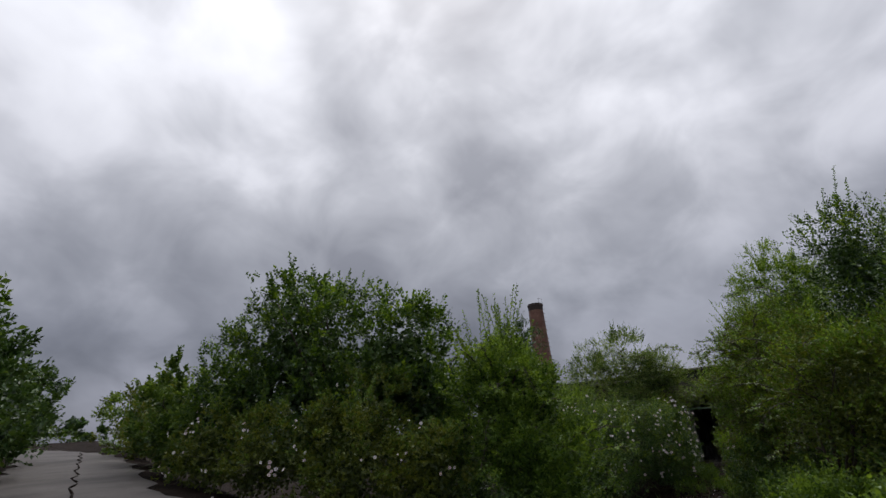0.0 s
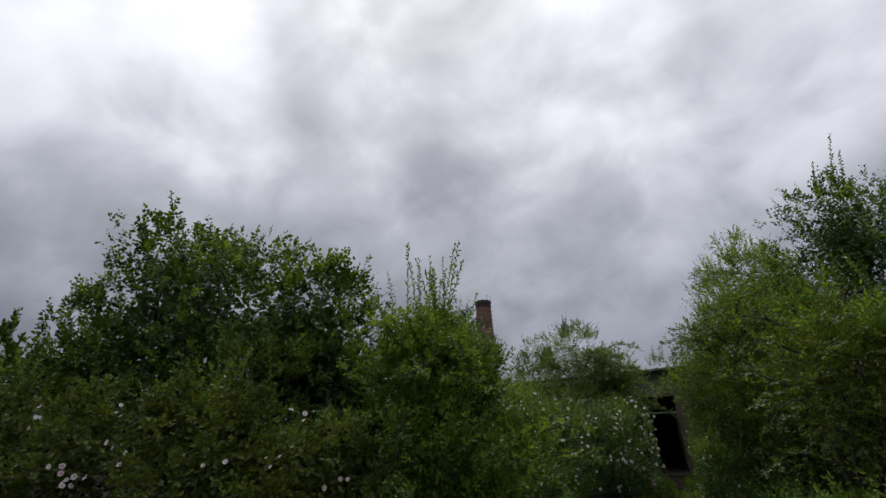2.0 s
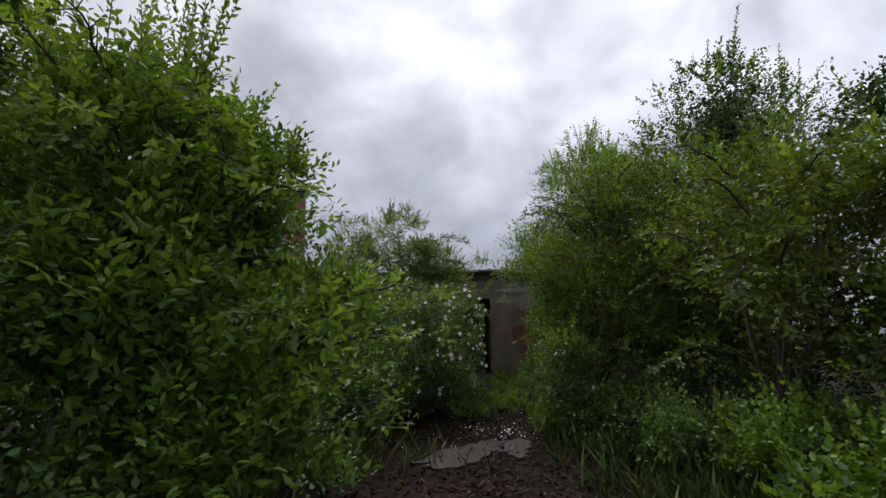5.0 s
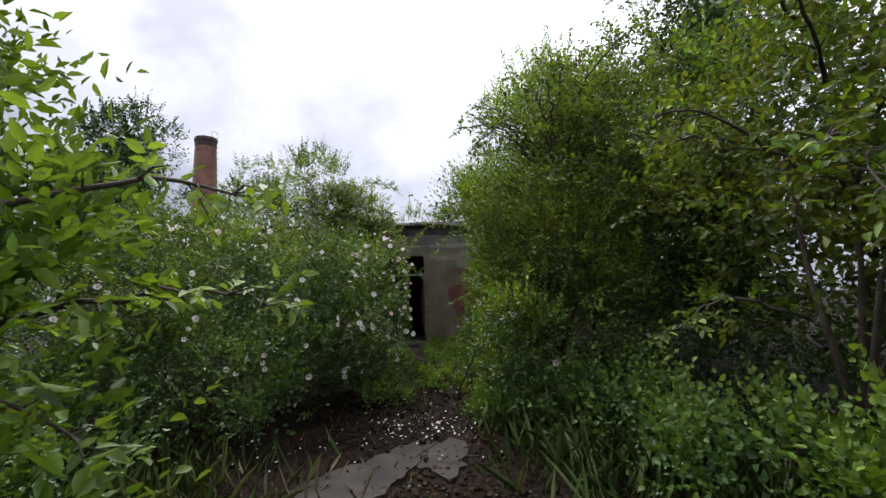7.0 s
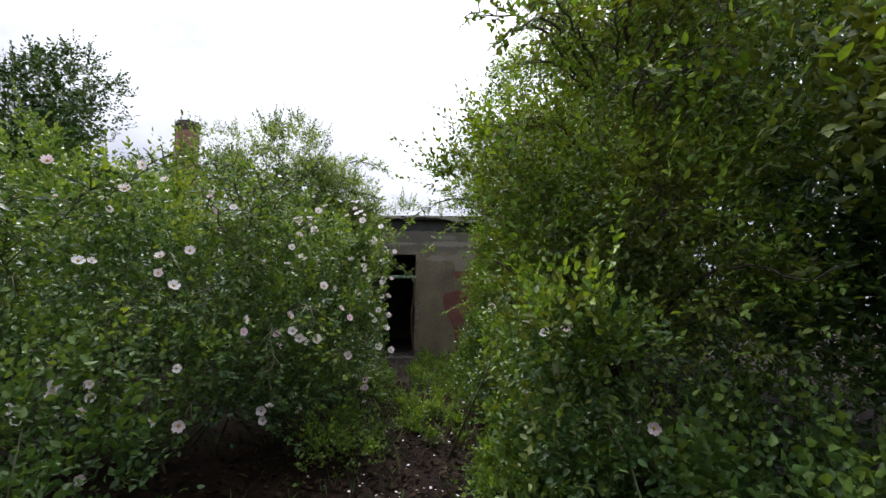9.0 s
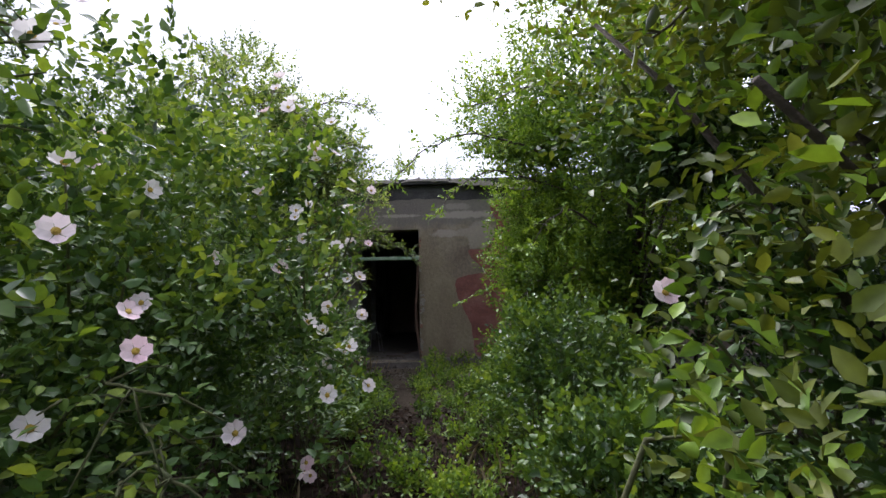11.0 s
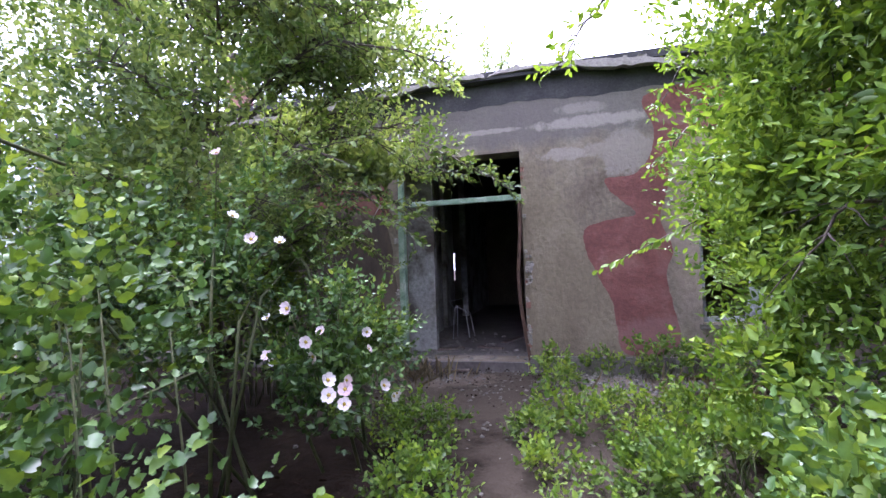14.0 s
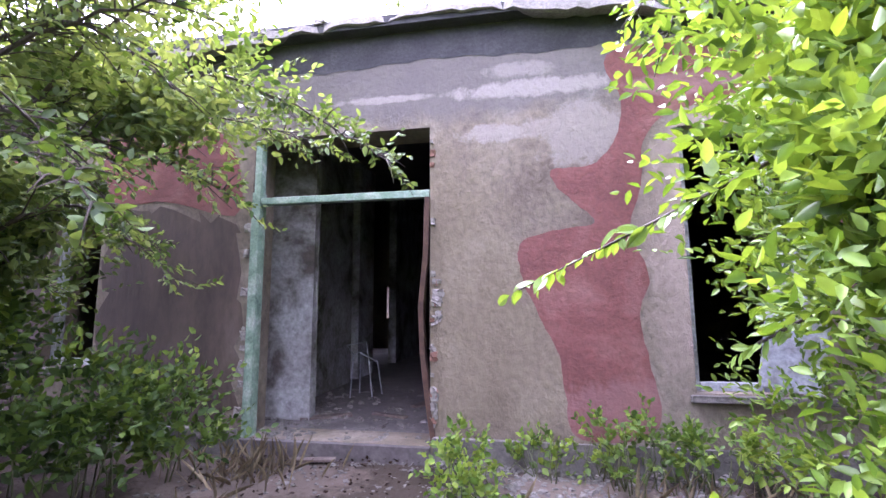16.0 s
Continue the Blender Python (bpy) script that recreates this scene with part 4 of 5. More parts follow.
# things inside the entrance
wire = thing("chair_frame", "bent pale wire chair frame on the dusty floor", "chair", at=(-1.35, 1.75, 0.1))
for pts in ([(0, 0, 0), (0.03, 0.02, 0.5), (0.02, 0.3, 0.52), (0, 0.33, 0)], [(0.28, 0, 0), (0.22, 0.04, 0.42), (0.24, 0.3, 0.4), (0.3, 0.32, 0)],
            [(0.03, 0.02, 0.5), (-0.05, 0.0, 0.62), (0.18, 0.05, 0.66), (0.22, 0.04, 0.42)], [(0.02, 0.3, 0.5), (0.24, 0.3, 0.4)]):
    tubes("rod", [(pts, [0.009] * len(pts))], WHITEPAINT, wire)
for i, (x, y, w, l, a) in enumerate([(-1.2, 0.75, 0.09, 0.5, 30), (-0.6, 0.9, 0.07, 0.4, -20), (-0.9, -0.25, 0.06, 0.42, 12), (-0.35, 1.6, 0.1, 0.6, 70)]):
    p = box("plank", (-l / 2, -w / 2, 0), (l / 2, w / 2, 0.022), OLDWOOD, None, "", 0.003, 0.002, 1)
    p.matrix_world = pose(x, y, (0.102 if y > 0 else float(land(x, y)) + 0.02), 2, 0, a)
    tagged(p, "broken weathered board lying by the doorway", "board", "loose boards")


def rubble(name, n, spread, size, mat, label, seed, z=None):
    """Crumbled plaster and grit, uncountable."""
    g = random.Random(seed)
    vs, fs = [], []
    for i in range(n):
        x, y = spread(g)
        s = size * g.uniform(0.25, 1.5) ** 1.5
        zz = (float(land(x, y)) if z is None else z) + s * 0.12
        o = len(vs)
        a = g.uniform(0, 6.28)
        for dx, dy, dz in ((-1, -.7, 0), (1, -.8, 0), (.9, .8, 0), (-.8, .9, 0), (-.7, -.5, .5), (.8, -.5, .6), (.6, .6, .45), (-.6, .6, .6)):
            px, py = dx * s * g.uniform(.6, 1.1), dy * s * g.uniform(.6, 1.1)
            vs.append((x + px * math.cos(a) - py * math.sin(a), y + px * math.sin(a) + py * math.cos(a), zz + (dz * g.uniform(.5, 1.2) - 0.15) * s))
        fs += [tuple(o + k for k in q) for q in ((4, 5, 6, 7), (0, 1, 5, 4), (1, 2, 6, 5), (2, 3, 7, 6), (3, 0, 4, 7))]
    me = bpy.data.meshes.new(name)
    me.from_pydata(vs, [], fs)
    return tagged(obj(name, me, mat), label, "rubble", kind="stuff")


rubble("plaster_rubble", 900, lambda g: (g.uniform(0.1, 2.1), -0.06 - abs(g.gauss(0, 0.5))), 0.02, CONCRETE, "pale crumbled plaster heaped below the wall", 11)
rubble("plaster_rubble", 600, lambda g: (g.uniform(-1.7, 0.5), -0.1 - abs(g.gauss(0, 0.9))), 0.014, CONCRETE, "grey grit and plaster crumbs before the entrance", 12)
rubble("floor_rubble", 420, lambda g: (g.uniform(-1.75, 0.2) if g.random() < 0.5 else -1.75 + abs(g.gauss(0, 0.35)), 0.0 + abs(g.gauss(0.6, 0.9))), 0.026, CONCRETE, "plaster crumbs on the entrance floor", 13, 0.1)
rubble("path_grit", 450, lambda g: (0.6 + g.gauss(0, 0.45), g.uniform(-11.5, -1.5)), 0.012, CONCRETE, "grit trodden into the path", 14)

# ---- chimney ----
CH = (-13.4, 11.9)


def octagon(bm, z0, z1, r0, r1):
    a = [2 * math.pi * (k + 0.5) / 8 for k in range(8)]
    lo = [bm.verts.new((r0 * math.cos(t), r0 * math.sin(t), z0)) for t in a]
    hi = [bm.verts.new((r1 * math.cos(t), r1 * math.sin(t), z1)) for t in a]
    for k in range(8):
        bm.faces.new((lo[k], lo[(k + 1) % 8], hi[(k + 1) % 8], hi[k]))
    bm.faces.new(hi)
    bm.faces.new(lo[::-1])


chimney = thing("chimney", "tall octagonal brick factory chimney with sooty top", "chimney", at=(*CH, 0))
CH_TOP = 11.2
bm = bmesh.new()
octagon(bm, -0.2, CH_TOP - 0.55, 0.92, 0.58)
part("shaft", bm, BRICK, chimney)
bm = bmesh.new()
octagon(bm, CH_TOP - 0.55, CH_TOP - 0.2, 0.585, 0.6)
octagon(bm, CH_TOP - 0.199, CH_TOP, 0.64, 0.62)
part("crown_course", bm, SOOTBRICK, chimney, "soot-blackened top courses")
for i in range(22):
    z = CH_TOP - 0.2 - i * 0.34
    r = 0.6 + 0.34 * (CH_TOP - z) / CH_TOP
    x0, y0 = r * 0.93, -r * 0.1
    tubes("rung", [([(x0 - 0.06, y0 - 0.16, z), (x0 + 0.14, y0 - 0.16, z), (x0 + 0.14, y0 + 0.16, z), (x0 - 0.06, y0 + 0.16, z)], [0.012] * 4)], RUST, chimney)
tubes("rail", [([(0.5, -0.3, CH_TOP), (0.5, -0.3, CH_TOP + 0.35), (0.62, 0.1, CH_TOP + 0.35), (0.62, 0.1, CH_TOP)], [0.015] * 4)], RUST, chimney)

# ---- trees and shrubs ----
woody(1, "tree", "broad dark hawthorn-like tree with a dense crown", "tree", (-7.0, -13.0),
      [(-8.2, -13.6, 4.1, 2.5, 2.0, 2.5), (-5.3, -12.7, 3.3, 1.9, 1.7, 2.1), (-9.9, -14.6, 2.6, 1.7, 1.5, 1.9), (-6.8, -13.6, 1.9, 2.6, 1.5, 1.8), (-4.2, -12.4, 1.8, 1.3, 1.2, 1.7)],
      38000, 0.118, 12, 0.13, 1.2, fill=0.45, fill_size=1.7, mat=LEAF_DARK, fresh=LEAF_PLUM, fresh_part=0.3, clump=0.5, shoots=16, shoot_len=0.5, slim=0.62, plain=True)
young_plum, _, _ = woody(2, "tree", "young yellow-green plum tree with upright shoots", "tree", (-2.3, -12.6),
      [(-2.3, -12.6, 2.2, 1.1, 1.1, 1.5), (-1.6, -13.3, 1.3, 0.9, 0.8, 0.9), (-2.3, -11.9, 2.8, 0.7, 0.75, 0.95), (-1.0, -12.2, 1.45, 0.6, 0.4, 0.35), (-1.5, -12.4, 2.3, 0.75, 0.7, 0.85), (-1.0, -13.0, 0.7, 0.8, 0.7, 0.6)],
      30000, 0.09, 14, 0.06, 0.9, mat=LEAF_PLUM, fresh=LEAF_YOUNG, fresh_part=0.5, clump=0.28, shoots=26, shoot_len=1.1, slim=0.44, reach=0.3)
for k, pts in enumerate([[(-1.0, -12.6, 1.5), (-0.2, -12.3, 1.75), (0.18, -12.15, 1.72)], [(-1.0, -12.2, 1.2), (-0.2, -12.1, 1.4), (0.2, -12.0, 1.32)], [(-1.4, -13.0, 1.2), (-0.7, -13.3, 1.5), (-0.2, -13.5, 1.35)],
                         [(-1.4, -12.9, 1.9), (-0.8, -13.2, 2.3), (-0.4, -13.3, 2.25)], [(-1.2, -12.6, 0.9), (-0.6, -12.5, 1.1), (-0.1, -12.4, 0.9)]]):
    bough(340 + k, young_plum, pts, 0.075, LEAF_YOUNG, LEAF_YOUNG, 0.5, 0.3, sag=0.02)
arms(7, young_plum, (-2.2, -12.6), 0.8, 3.0, 1.5, 26, 0.085, LEAF_PLUM, LEAF_YOUNG, (0.5, -0.8, 0), fresh_part=0.6, twig=0.4, sag=0.02, rise=0.4)
plum, _, _ = woody(3, "tree", "tall plum tree with fresh green leaves beside the house", "tree", (3.1, -2.9),
      [(3.2, -3.0, 4.6, 1.8, 1.5, 2.3), (2.3, -2.3, 2.6, 0.95, 0.8, 1.5), (1.65, -2.5, 3.6, 0.9, 0.8, 0.8), (1.75, -2.4, 1.6, 0.45, 0.35, 0.9), (1.5, -2.85, 0.7, 0.3, 0.25, 0.5), (4.2, -2.6, 2.5, 1.3, 1.0, 1.8),
       (1.9, -3.3, 3.3, 0.7, 0.6, 0.5), (2.7, -4.2, 3.2, 0.9, 0.7, 1.3), (2.5, -3.5, 1.7, 0.7, 0.5, 1.3)],
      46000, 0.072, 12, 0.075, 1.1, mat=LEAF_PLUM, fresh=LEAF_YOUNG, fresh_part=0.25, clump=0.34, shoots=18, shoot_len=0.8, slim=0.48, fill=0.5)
for k, pts in enumerate([[(2.3, -2.6, 2.8), (1.3, -2.8, 3.05), (0.75, -3.0, 2.75), (0.5, -3.06, 2.4)], [(2.1, -3.2, 3.1), (1.1, -3.8, 3.2), (0.5, -4.2, 2.95), (0.12, -4.35, 2.55)],
                         [(2.3, -2.2, 3.2), (1.7, -1.7, 3.1), (1.32, -1.35, 2.6)], [(2.7, -3.6, 3.6), (1.7, -4.2, 3.6), (0.9, -4.8, 3.1)], [(2.3, -2.4, 2.2), (1.6, -2.3, 2.35), (1.15, -2.2, 1.95)],
                         [(2.4, -3.0, 1.3), (1.8, -3.2, 1.5), (1.45, -3.3, 1.15)], [(2.4, -2.6, 0.9), (1.8, -2.6, 1.0), (1.45, -2.5, 0.7)], [(2.5, -3.8, 2.0), (1.9, -4.2, 2.2), (1.45, -4.5, 1.8)]]):
    bough(300 + k, plum, pts, 0.068, LEAF_PLUM, LEAF_YOUNG, 0.45, 0.42, sag=0.2)
dark_tree, _, _ = woody(4, "tree", "tall dark tree with dense shaded foliage", "tree", (4.9, -6.2),
      [(4.8, -6.3, 3.5, 1.9, 1.7, 2.2), (3.5, -7.2, 3.0, 1.1, 1.2, 1.3), (4.7, -7.4, 4.9, 1.0, 1.0, 1.5), (6.6, -5.2, 3.9, 1.9, 1.8, 2.7), (3.3, -5.9, 3.2, 1.0, 1.0, 1.6), (4.0, -8.4, 1.6, 1.2, 1.2, 1.5), (3.9, -4.4, 1.5, 1.0, 0.8, 1.3), (2.55, -5.2, 2.6, 0.9, 0.8, 0.85)],
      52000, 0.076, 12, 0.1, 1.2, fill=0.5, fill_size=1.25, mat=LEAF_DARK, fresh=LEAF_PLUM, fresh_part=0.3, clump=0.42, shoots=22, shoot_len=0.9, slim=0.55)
arms(10, dark_tree, (4.2, -6.3), 1.7, 4.6, 2.2, 22, 0.07, LEAF_DARK, LEAF_PLUM, (-0.8, -0.6, 0), fresh_part=0.5, slim=0.6, twig=0.5)
elder, _, _ = woody(5, "shrub", "large leafy elder shrub leaning over the doorway", "shrub", (-2.7, -2.1),
      [(-3.0, -2.0, 3.8, 1.4, 1.1, 1.6), (-4.1, -2.6, 2.9, 1.3, 1.1, 1.75), (-1.5, -1.6, 3.35, 0.9, 0.6, 0.85), (-1.6, -2.3, 3.3, 1.0, 0.8, 0.8), (-3.3, -1.0, 2.0, 0.7, 0.4, 0.9), (-1.4, -1.35, 2.35, 0.7, 0.4, 0.4), (-2.1, -1.4, 2.6, 0.8, 0.45, 0.6), (-2.3, -1.5, 1.65, 0.55, 0.4, 0.6), (-2.5, -2.9, 2.3, 0.9, 0.7, 0.9), (-2.5, -3.2, 1.1, 0.8, 0.6, 1.0), (-3.0, -2.4, 1.8, 0.8, 0.6, 1.0), (-3.6, -3.0, 1.0, 1.2, 0.9, 0.9)],
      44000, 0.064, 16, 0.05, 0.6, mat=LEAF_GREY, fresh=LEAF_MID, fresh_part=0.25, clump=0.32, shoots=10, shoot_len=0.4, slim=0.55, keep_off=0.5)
for k, pts in enumerate([[(-2.2, -1.7, 2.3), (-1.2, -1.3, 2.6), (-0.5, -1.15, 2.35), (0.0, -1.1, 2.0)], [(-2.4, -2.2, 2.6), (-1.3, -2.6, 3.0), (-0.2, -2.85, 2.6)], [(-2.2, -1.7, 2.6), (-1.2, -1.6, 3.2), (-0.45, -1.6, 2.95)],
                         [(-2.5, -2.0, 1.9), (-1.7, -1.5, 2.15), (-0.9, -1.3, 1.8)], [(-2.6, -2.4, 3.1), (-1.6, -2.6, 3.7), (-0.6, -2.6, 3.5)], [(-2.6, -2.0, 2.2), (-1.5, -1.0, 2.5), (-0.6, -0.8, 2.3)],
                         [(-2.8, -1.8, 1.8), (-2.3, -1.2, 1.9), (-1.8, -0.9, 1.6)], [(-3.0, -1.8, 1.6), (-3.1, -1.0, 1.7), (-2.9, -0.6, 1.3)], [(-2.8, -2.4, 1.5), (-2.0, -2.6, 1.9), (-1.3, -2.7, 1.7)]]):
    bough(320 + k, elder, pts, 0.06, LEAF_GREY, LEAF_MID, 0.25, 0.5, 0.55, 0.07, 0.014)
arms(11, elder, (-2.6, -2.0), 1.3, 4.2, 1.9, 36, 0.06, LEAF_GREY, LEAF_MID, (0.75, -0.5, 0), fresh_part=0.25, slim=0.55, twig=0.5, every=0.1)
woody(6, "tree", "dark round-topped tree beyond the rose thicket", "tree", (-7.2, -3.0),
      [(-7.2, -3.0, 4.6, 1.5, 1.4, 1.9), (-7.4, -3.0, 2.4, 1.7, 1.4, 1.6)], 14000, 0.095, 6, 0.1, 1.5, fill=0.45, fill_size=1.6, mat=LEAF_DARK, clump=0.4, shoots=14, shoot_len=0.4, slim=0.5, plain=True)
woody(7, "shrub", "mixed green shrub between thicket and house", "shrub", (-5.4, -5.2),
      [(-5.4, -5.2, 1.8, 1.8, 1.4, 1.8), (-3.8, -5.4, 1.5, 1.2, 1.1, 1.5)], 16000, 0.08, 6, 0.05, 0.5, mat=LEAF_MID, clump=0.36, shoots=6, slim=0.6)
olive, _, _ = woody(8, "shrub", "tall olive-green shrub with small reddish tips", "shrub", (3.2, -11.0),
      [(3.5, -10.9, 1.9, 0.95, 1.3, 1.5), (4.4, -11.6, 1.7, 1.2, 1.3, 1.5), (3.3, -9.4, 2.4, 0.8, 0.8, 1.2)],
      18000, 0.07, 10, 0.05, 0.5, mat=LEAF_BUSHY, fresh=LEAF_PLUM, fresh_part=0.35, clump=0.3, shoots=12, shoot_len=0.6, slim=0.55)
arms(8, olive, (3.4, -10.9), 0.6, 3.0, 1.5, 18, 0.062, LEAF_BUSHY, LEAF_PLUM, (-0.5, -0.8, 0), fresh_part=0.5, slim=0.6)
slender, _, _ = woody(10, "tree", "slender olive-green tree with small leaves beside the path", "tree", (2.3, -7.9),
      [(2.4, -7.9, 2.8, 0.95, 1.1, 1.65), (2.15, -8.5, 1.5, 0.75, 0.8, 1.0), (2.8, -7.2, 3.3, 0.9, 0.9, 1.1), (1.6, -7.3, 2.4, 0.45, 0.6, 0.8), (1.35, -8.6, 1.3, 0.33, 0.45, 1.2), (1.6, -8.2, 1.3, 0.35, 0.5, 1.15), (1.5, -9.3, 0.7, 0.35, 0.5, 0.6), (1.2, -8.0, 2.3, 0.4, 0.5, 0.45)],
      34000, 0.052, 12, 0.05, 0.9, keep_off=0.42, mat=LEAF_BUSHY, fresh=LEAF_PLUM, fresh_part=0.4, clump=0.34, fill_size=1.1, shoots=20, shoot_len=0.6, slim=0.55)
arms(9, slender, (2.3, -7.9), 0.7, 3.7, 1.5, 34, 0.058, LEAF_BUSHY, LEAF_PLUM, (-0.4, -0.9, 0), fresh_part=0.55, slim=0.6)
woody(11, "shrub", "dense dark shrub before the far part of the wall", "shrub", (4.4, -1.7),
      [(4.0, -1.5, 1.6, 1.5, 0.7, 1.7), (5.6, -1.8, 1.8, 1.2, 0.8, 1.9), (6.5, -3.5, 2.0, 1.3, 1.5, 2.2), (5.0, -1.6, 3.4, 1.5, 0.8, 1.3), (3.3, -1.6, 0.8, 0.8, 0.5, 0.9)], 15000, 0.095, 6, 0.05, 0.6, mat=LEAF_DARK, clump=0.4, slim=0.6, fill=0.5, plain=True)
woody(9, "tree", "dark tree in the hedge behind the nettles", "tree", (7.6, -8.8),
      [(7.6, -8.8, 3.6, 1.9, 1.9, 2.9), (6.2, -10.6, 2.2, 1.7, 1.6, 2.0), (7.2, -13.8, 2.4, 1.8, 1.9, 2.2)], 18000, 0.1, 7, 0.1, 1.4, mat=LEAF_DARK, fresh=LEAF_MID, fresh_part=0.1, clump=0.45, slim=0.6, plain=True)

# hedges along the road
HEDGE = [((-11.8, -15.4), 1.5, 1.5, LEAF_MID), ((-15.8, -14.2), 1.9, 1.6, LEAF_BUSHY), ((-21.5, -12.6), 2.4, 1.9, LEAF_MID), ((-28.5, -10.5), 2.8, 2.0, LEAF_BUSHY),
         ((-6.4, -21.6), 1.6, 2.1, LEAF_MID), ((-10.4, -20.4), 1.7, 2.1, LEAF_DARK), ((-15.0, -19.0), 1.8, 2.0, LEAF_DARK), ((-20.5, -17.9), 2.2, 1.9, LEAF_MID), ((-28, -17.5), 3.0, 2.3, LEAF_DARK)]
for i, ((x, y), r, h, m) in enumerate(HEDGE):
    z = float(land(x, y))
    woody(20 + i, "hedge_bush", "dense green bush in the roadside hedge", "bush", (x, y), [(x, y, z + h * 0.85, r, r * 0.75, h), (x + r * 0.7, y - 0.2, z + h * 0.5, r * 0.7, r * 0.6, h * 0.7)],
          4600, 0.15, 4, 0.06, 0.4, group="roadside hedge", mat=m, clump=0.4, shoots=8, shoot_len=0.45, slim=0.62, keep_off=0.6, plain=True)


def far_wood():
    """Woods on the skyline beyond the road's bend."""
    rng = np.random.default_rng(77)
    n = 150
    a = rng.uniform(-math.pi, math.pi, n)
    d = rng.uniform(70, 160, n)
    lob = [(d[i] * math.cos(a[i]), d[i] * math.sin(a[i]), float(land(d[i] * math.cos(a[i]), d[i] * math.sin(a[i]))) + 1.0, 6, 6, rng.uniform(2.5, 4.5)) for i in range(n)]
    e = grow(rng, lob, 9000, 1.3, mat=LEAF_DARK, clump=1.6, per=6, reach=1.0, slim=0.8, fill=0.0, name="far_woods", plain=True)
    tagged(bpy.data.objects["far_woods"], "low dark woods on the far skyline", "woods", kind="stuff")


far_wood()


def rose(seed, label, foot, lobes, count, n_bloom, canes=10, extra=(), size=0.05, fresh=0.12, face=None, **kw):
    """A dog rose thicket: arching canes, small leaves, open flowers."""
    rng = np.random.default_rng(seed)
    e = thing("rose_bush", label, "rose bush")
    kw.setdefault("mat", LEAF_ROSE)
    kw.setdefault("per", 7)
    kw.setdefault("reach", 0.13)
    P, U = grow(rng, lobes, count, size, parent=e, fresh=LEAF_BRAMBLE, fresh_part=fresh, clump=kw.pop("clump", 0.26), slim=kw.pop("slim", 0.62), **kw)
    z = float(land(*foot))
    for i in range(canes):
        p = P[rng.integers(len(P))]
        if off_track(p[0], p[1]) < 0.5 or p[2] < z + 0.3 or (p[1] > -0.2):
            continue
        f = np.array([foot[0] + rng.normal() * 0.3, foot[1] + rng.normal() * 0.3, z - 0.05])
        m = f + (p - f) * 0.5 + np.array([0, 0, 0.45])
        q = p + (p - f) * np.array([0.25, 0.25, 0]) - np.array([0, 0, 0.25])
        if off_track(q[0], q[1]) > 0.45 and q[2] > z and off_track(m[0], m[1]) > 0.45:
            tubes("cane", [([f, m, p, q], [0.012, 0.009, 0.006, 0.003])], CANE, e, sides=5)
    lob = np.array(lobes, float)
    spots, ways = [], []
    face = np.array(face if face is not None else (0.35, -0.85, 0.3))
    while len(spots) < n_bloom:
        l = lob[rng.integers(len(lob))]
        u = unit(rng.normal(size=3) + face * 1.5)
        p = l[:3] + u * l[3:6] * rng.uniform(1.04, 1.2)
        inside = any((((p - k[:3]) / (k[3:6] * 1.0)) ** 2).sum() < 0.9 for k in lob)
        if inside or p[2] < z + 0.12 or (off_track(p[0], p[1]) < 0.42 and p[2] < 2.2):
            continue
        k = min(int(rng.integers(1, 4)), n_bloom - len(spots))
        for _ in range(k):
            spots.append(p + rng.normal(size=3) * 0.06)
            ways.append(unit(u + face * 0.6 + np.array([0, 0, 0.2])))
    bloom(rng, e, spots, ways, 1.0)
    if len(extra):
        # every one of these flowers stands on its own leafy stalk
        tip = np.array(extra, float)
        seat = lob[np.argmin(((tip[:, None] - lob[None, :, :3]) ** 2).sum(2), 1), :3]
        back = unit(seat - tip + np.array([0, 0, -0.3]))
        for a, b in zip(tip, back):
            tubes("stalk", [([a + b * 0.45, a + b * 0.2 + np.array([0, 0, 0.03]), a], [0.005, 0.004, 0.003])], CANE, e, sides=5)
        for k in range(3):
            root = tip + back * (0.38 - 0.13 * k) + rng.normal(size=tip.shape) * 0.015
            B, D, F, S = sprays(rng, root, unit(-back + rng.normal(size=tip.shape) * 0.7), np.full(len(tip), 0.11), 7, size, 0.9)
            ok = free(B, 0.03, 0.3, 2.3)
            leaves("stalk_leaf_spray", B[ok], D[ok], F[ok], S[ok], S[ok] * 0.33, LEAF_ROSE if k else LEAF_BRAMBLE, e)["kind"] = "stuff"
        bloom(rng, e, [np.array(p) for p in extra], [unit(face + np.array([0.1, -0.2, 0.1]))] * len(extra), 1.12)
    return e


NEAR_PATH = [(0.14, -6.5, 1.59), (0.2, -6.3, 1.61), (0.13, -6.53, 1.39), (0.19, -6.5, 1.4), (0.2, -6.49, 1.19), (-0, -6.83, 0.91), (0.24, -6.5, 0.81), (-0.05, -6.63, 1.12), (0.24, -6.42, 1.91), (-0.08, -6.58, 1.81), (0.03, -6.55, 0.94), (0.12, -6.47, 1.79)]
MOUND_FRONT = [(-0.37, -7.82, 1.66), (-0.33, -7.52, 1.66), (0.06, -7.08, 1.54), (-0.03, -7.1, 1.41), (0.11, -7.15, 1.18), (-0.22, -7.3, 1.44), (-0.27, -7.97, 0.98), (0.2, -7.16, 0.89), (-0.3, -7.57, 1.27), (-0.02, -7.47, 0.83)]
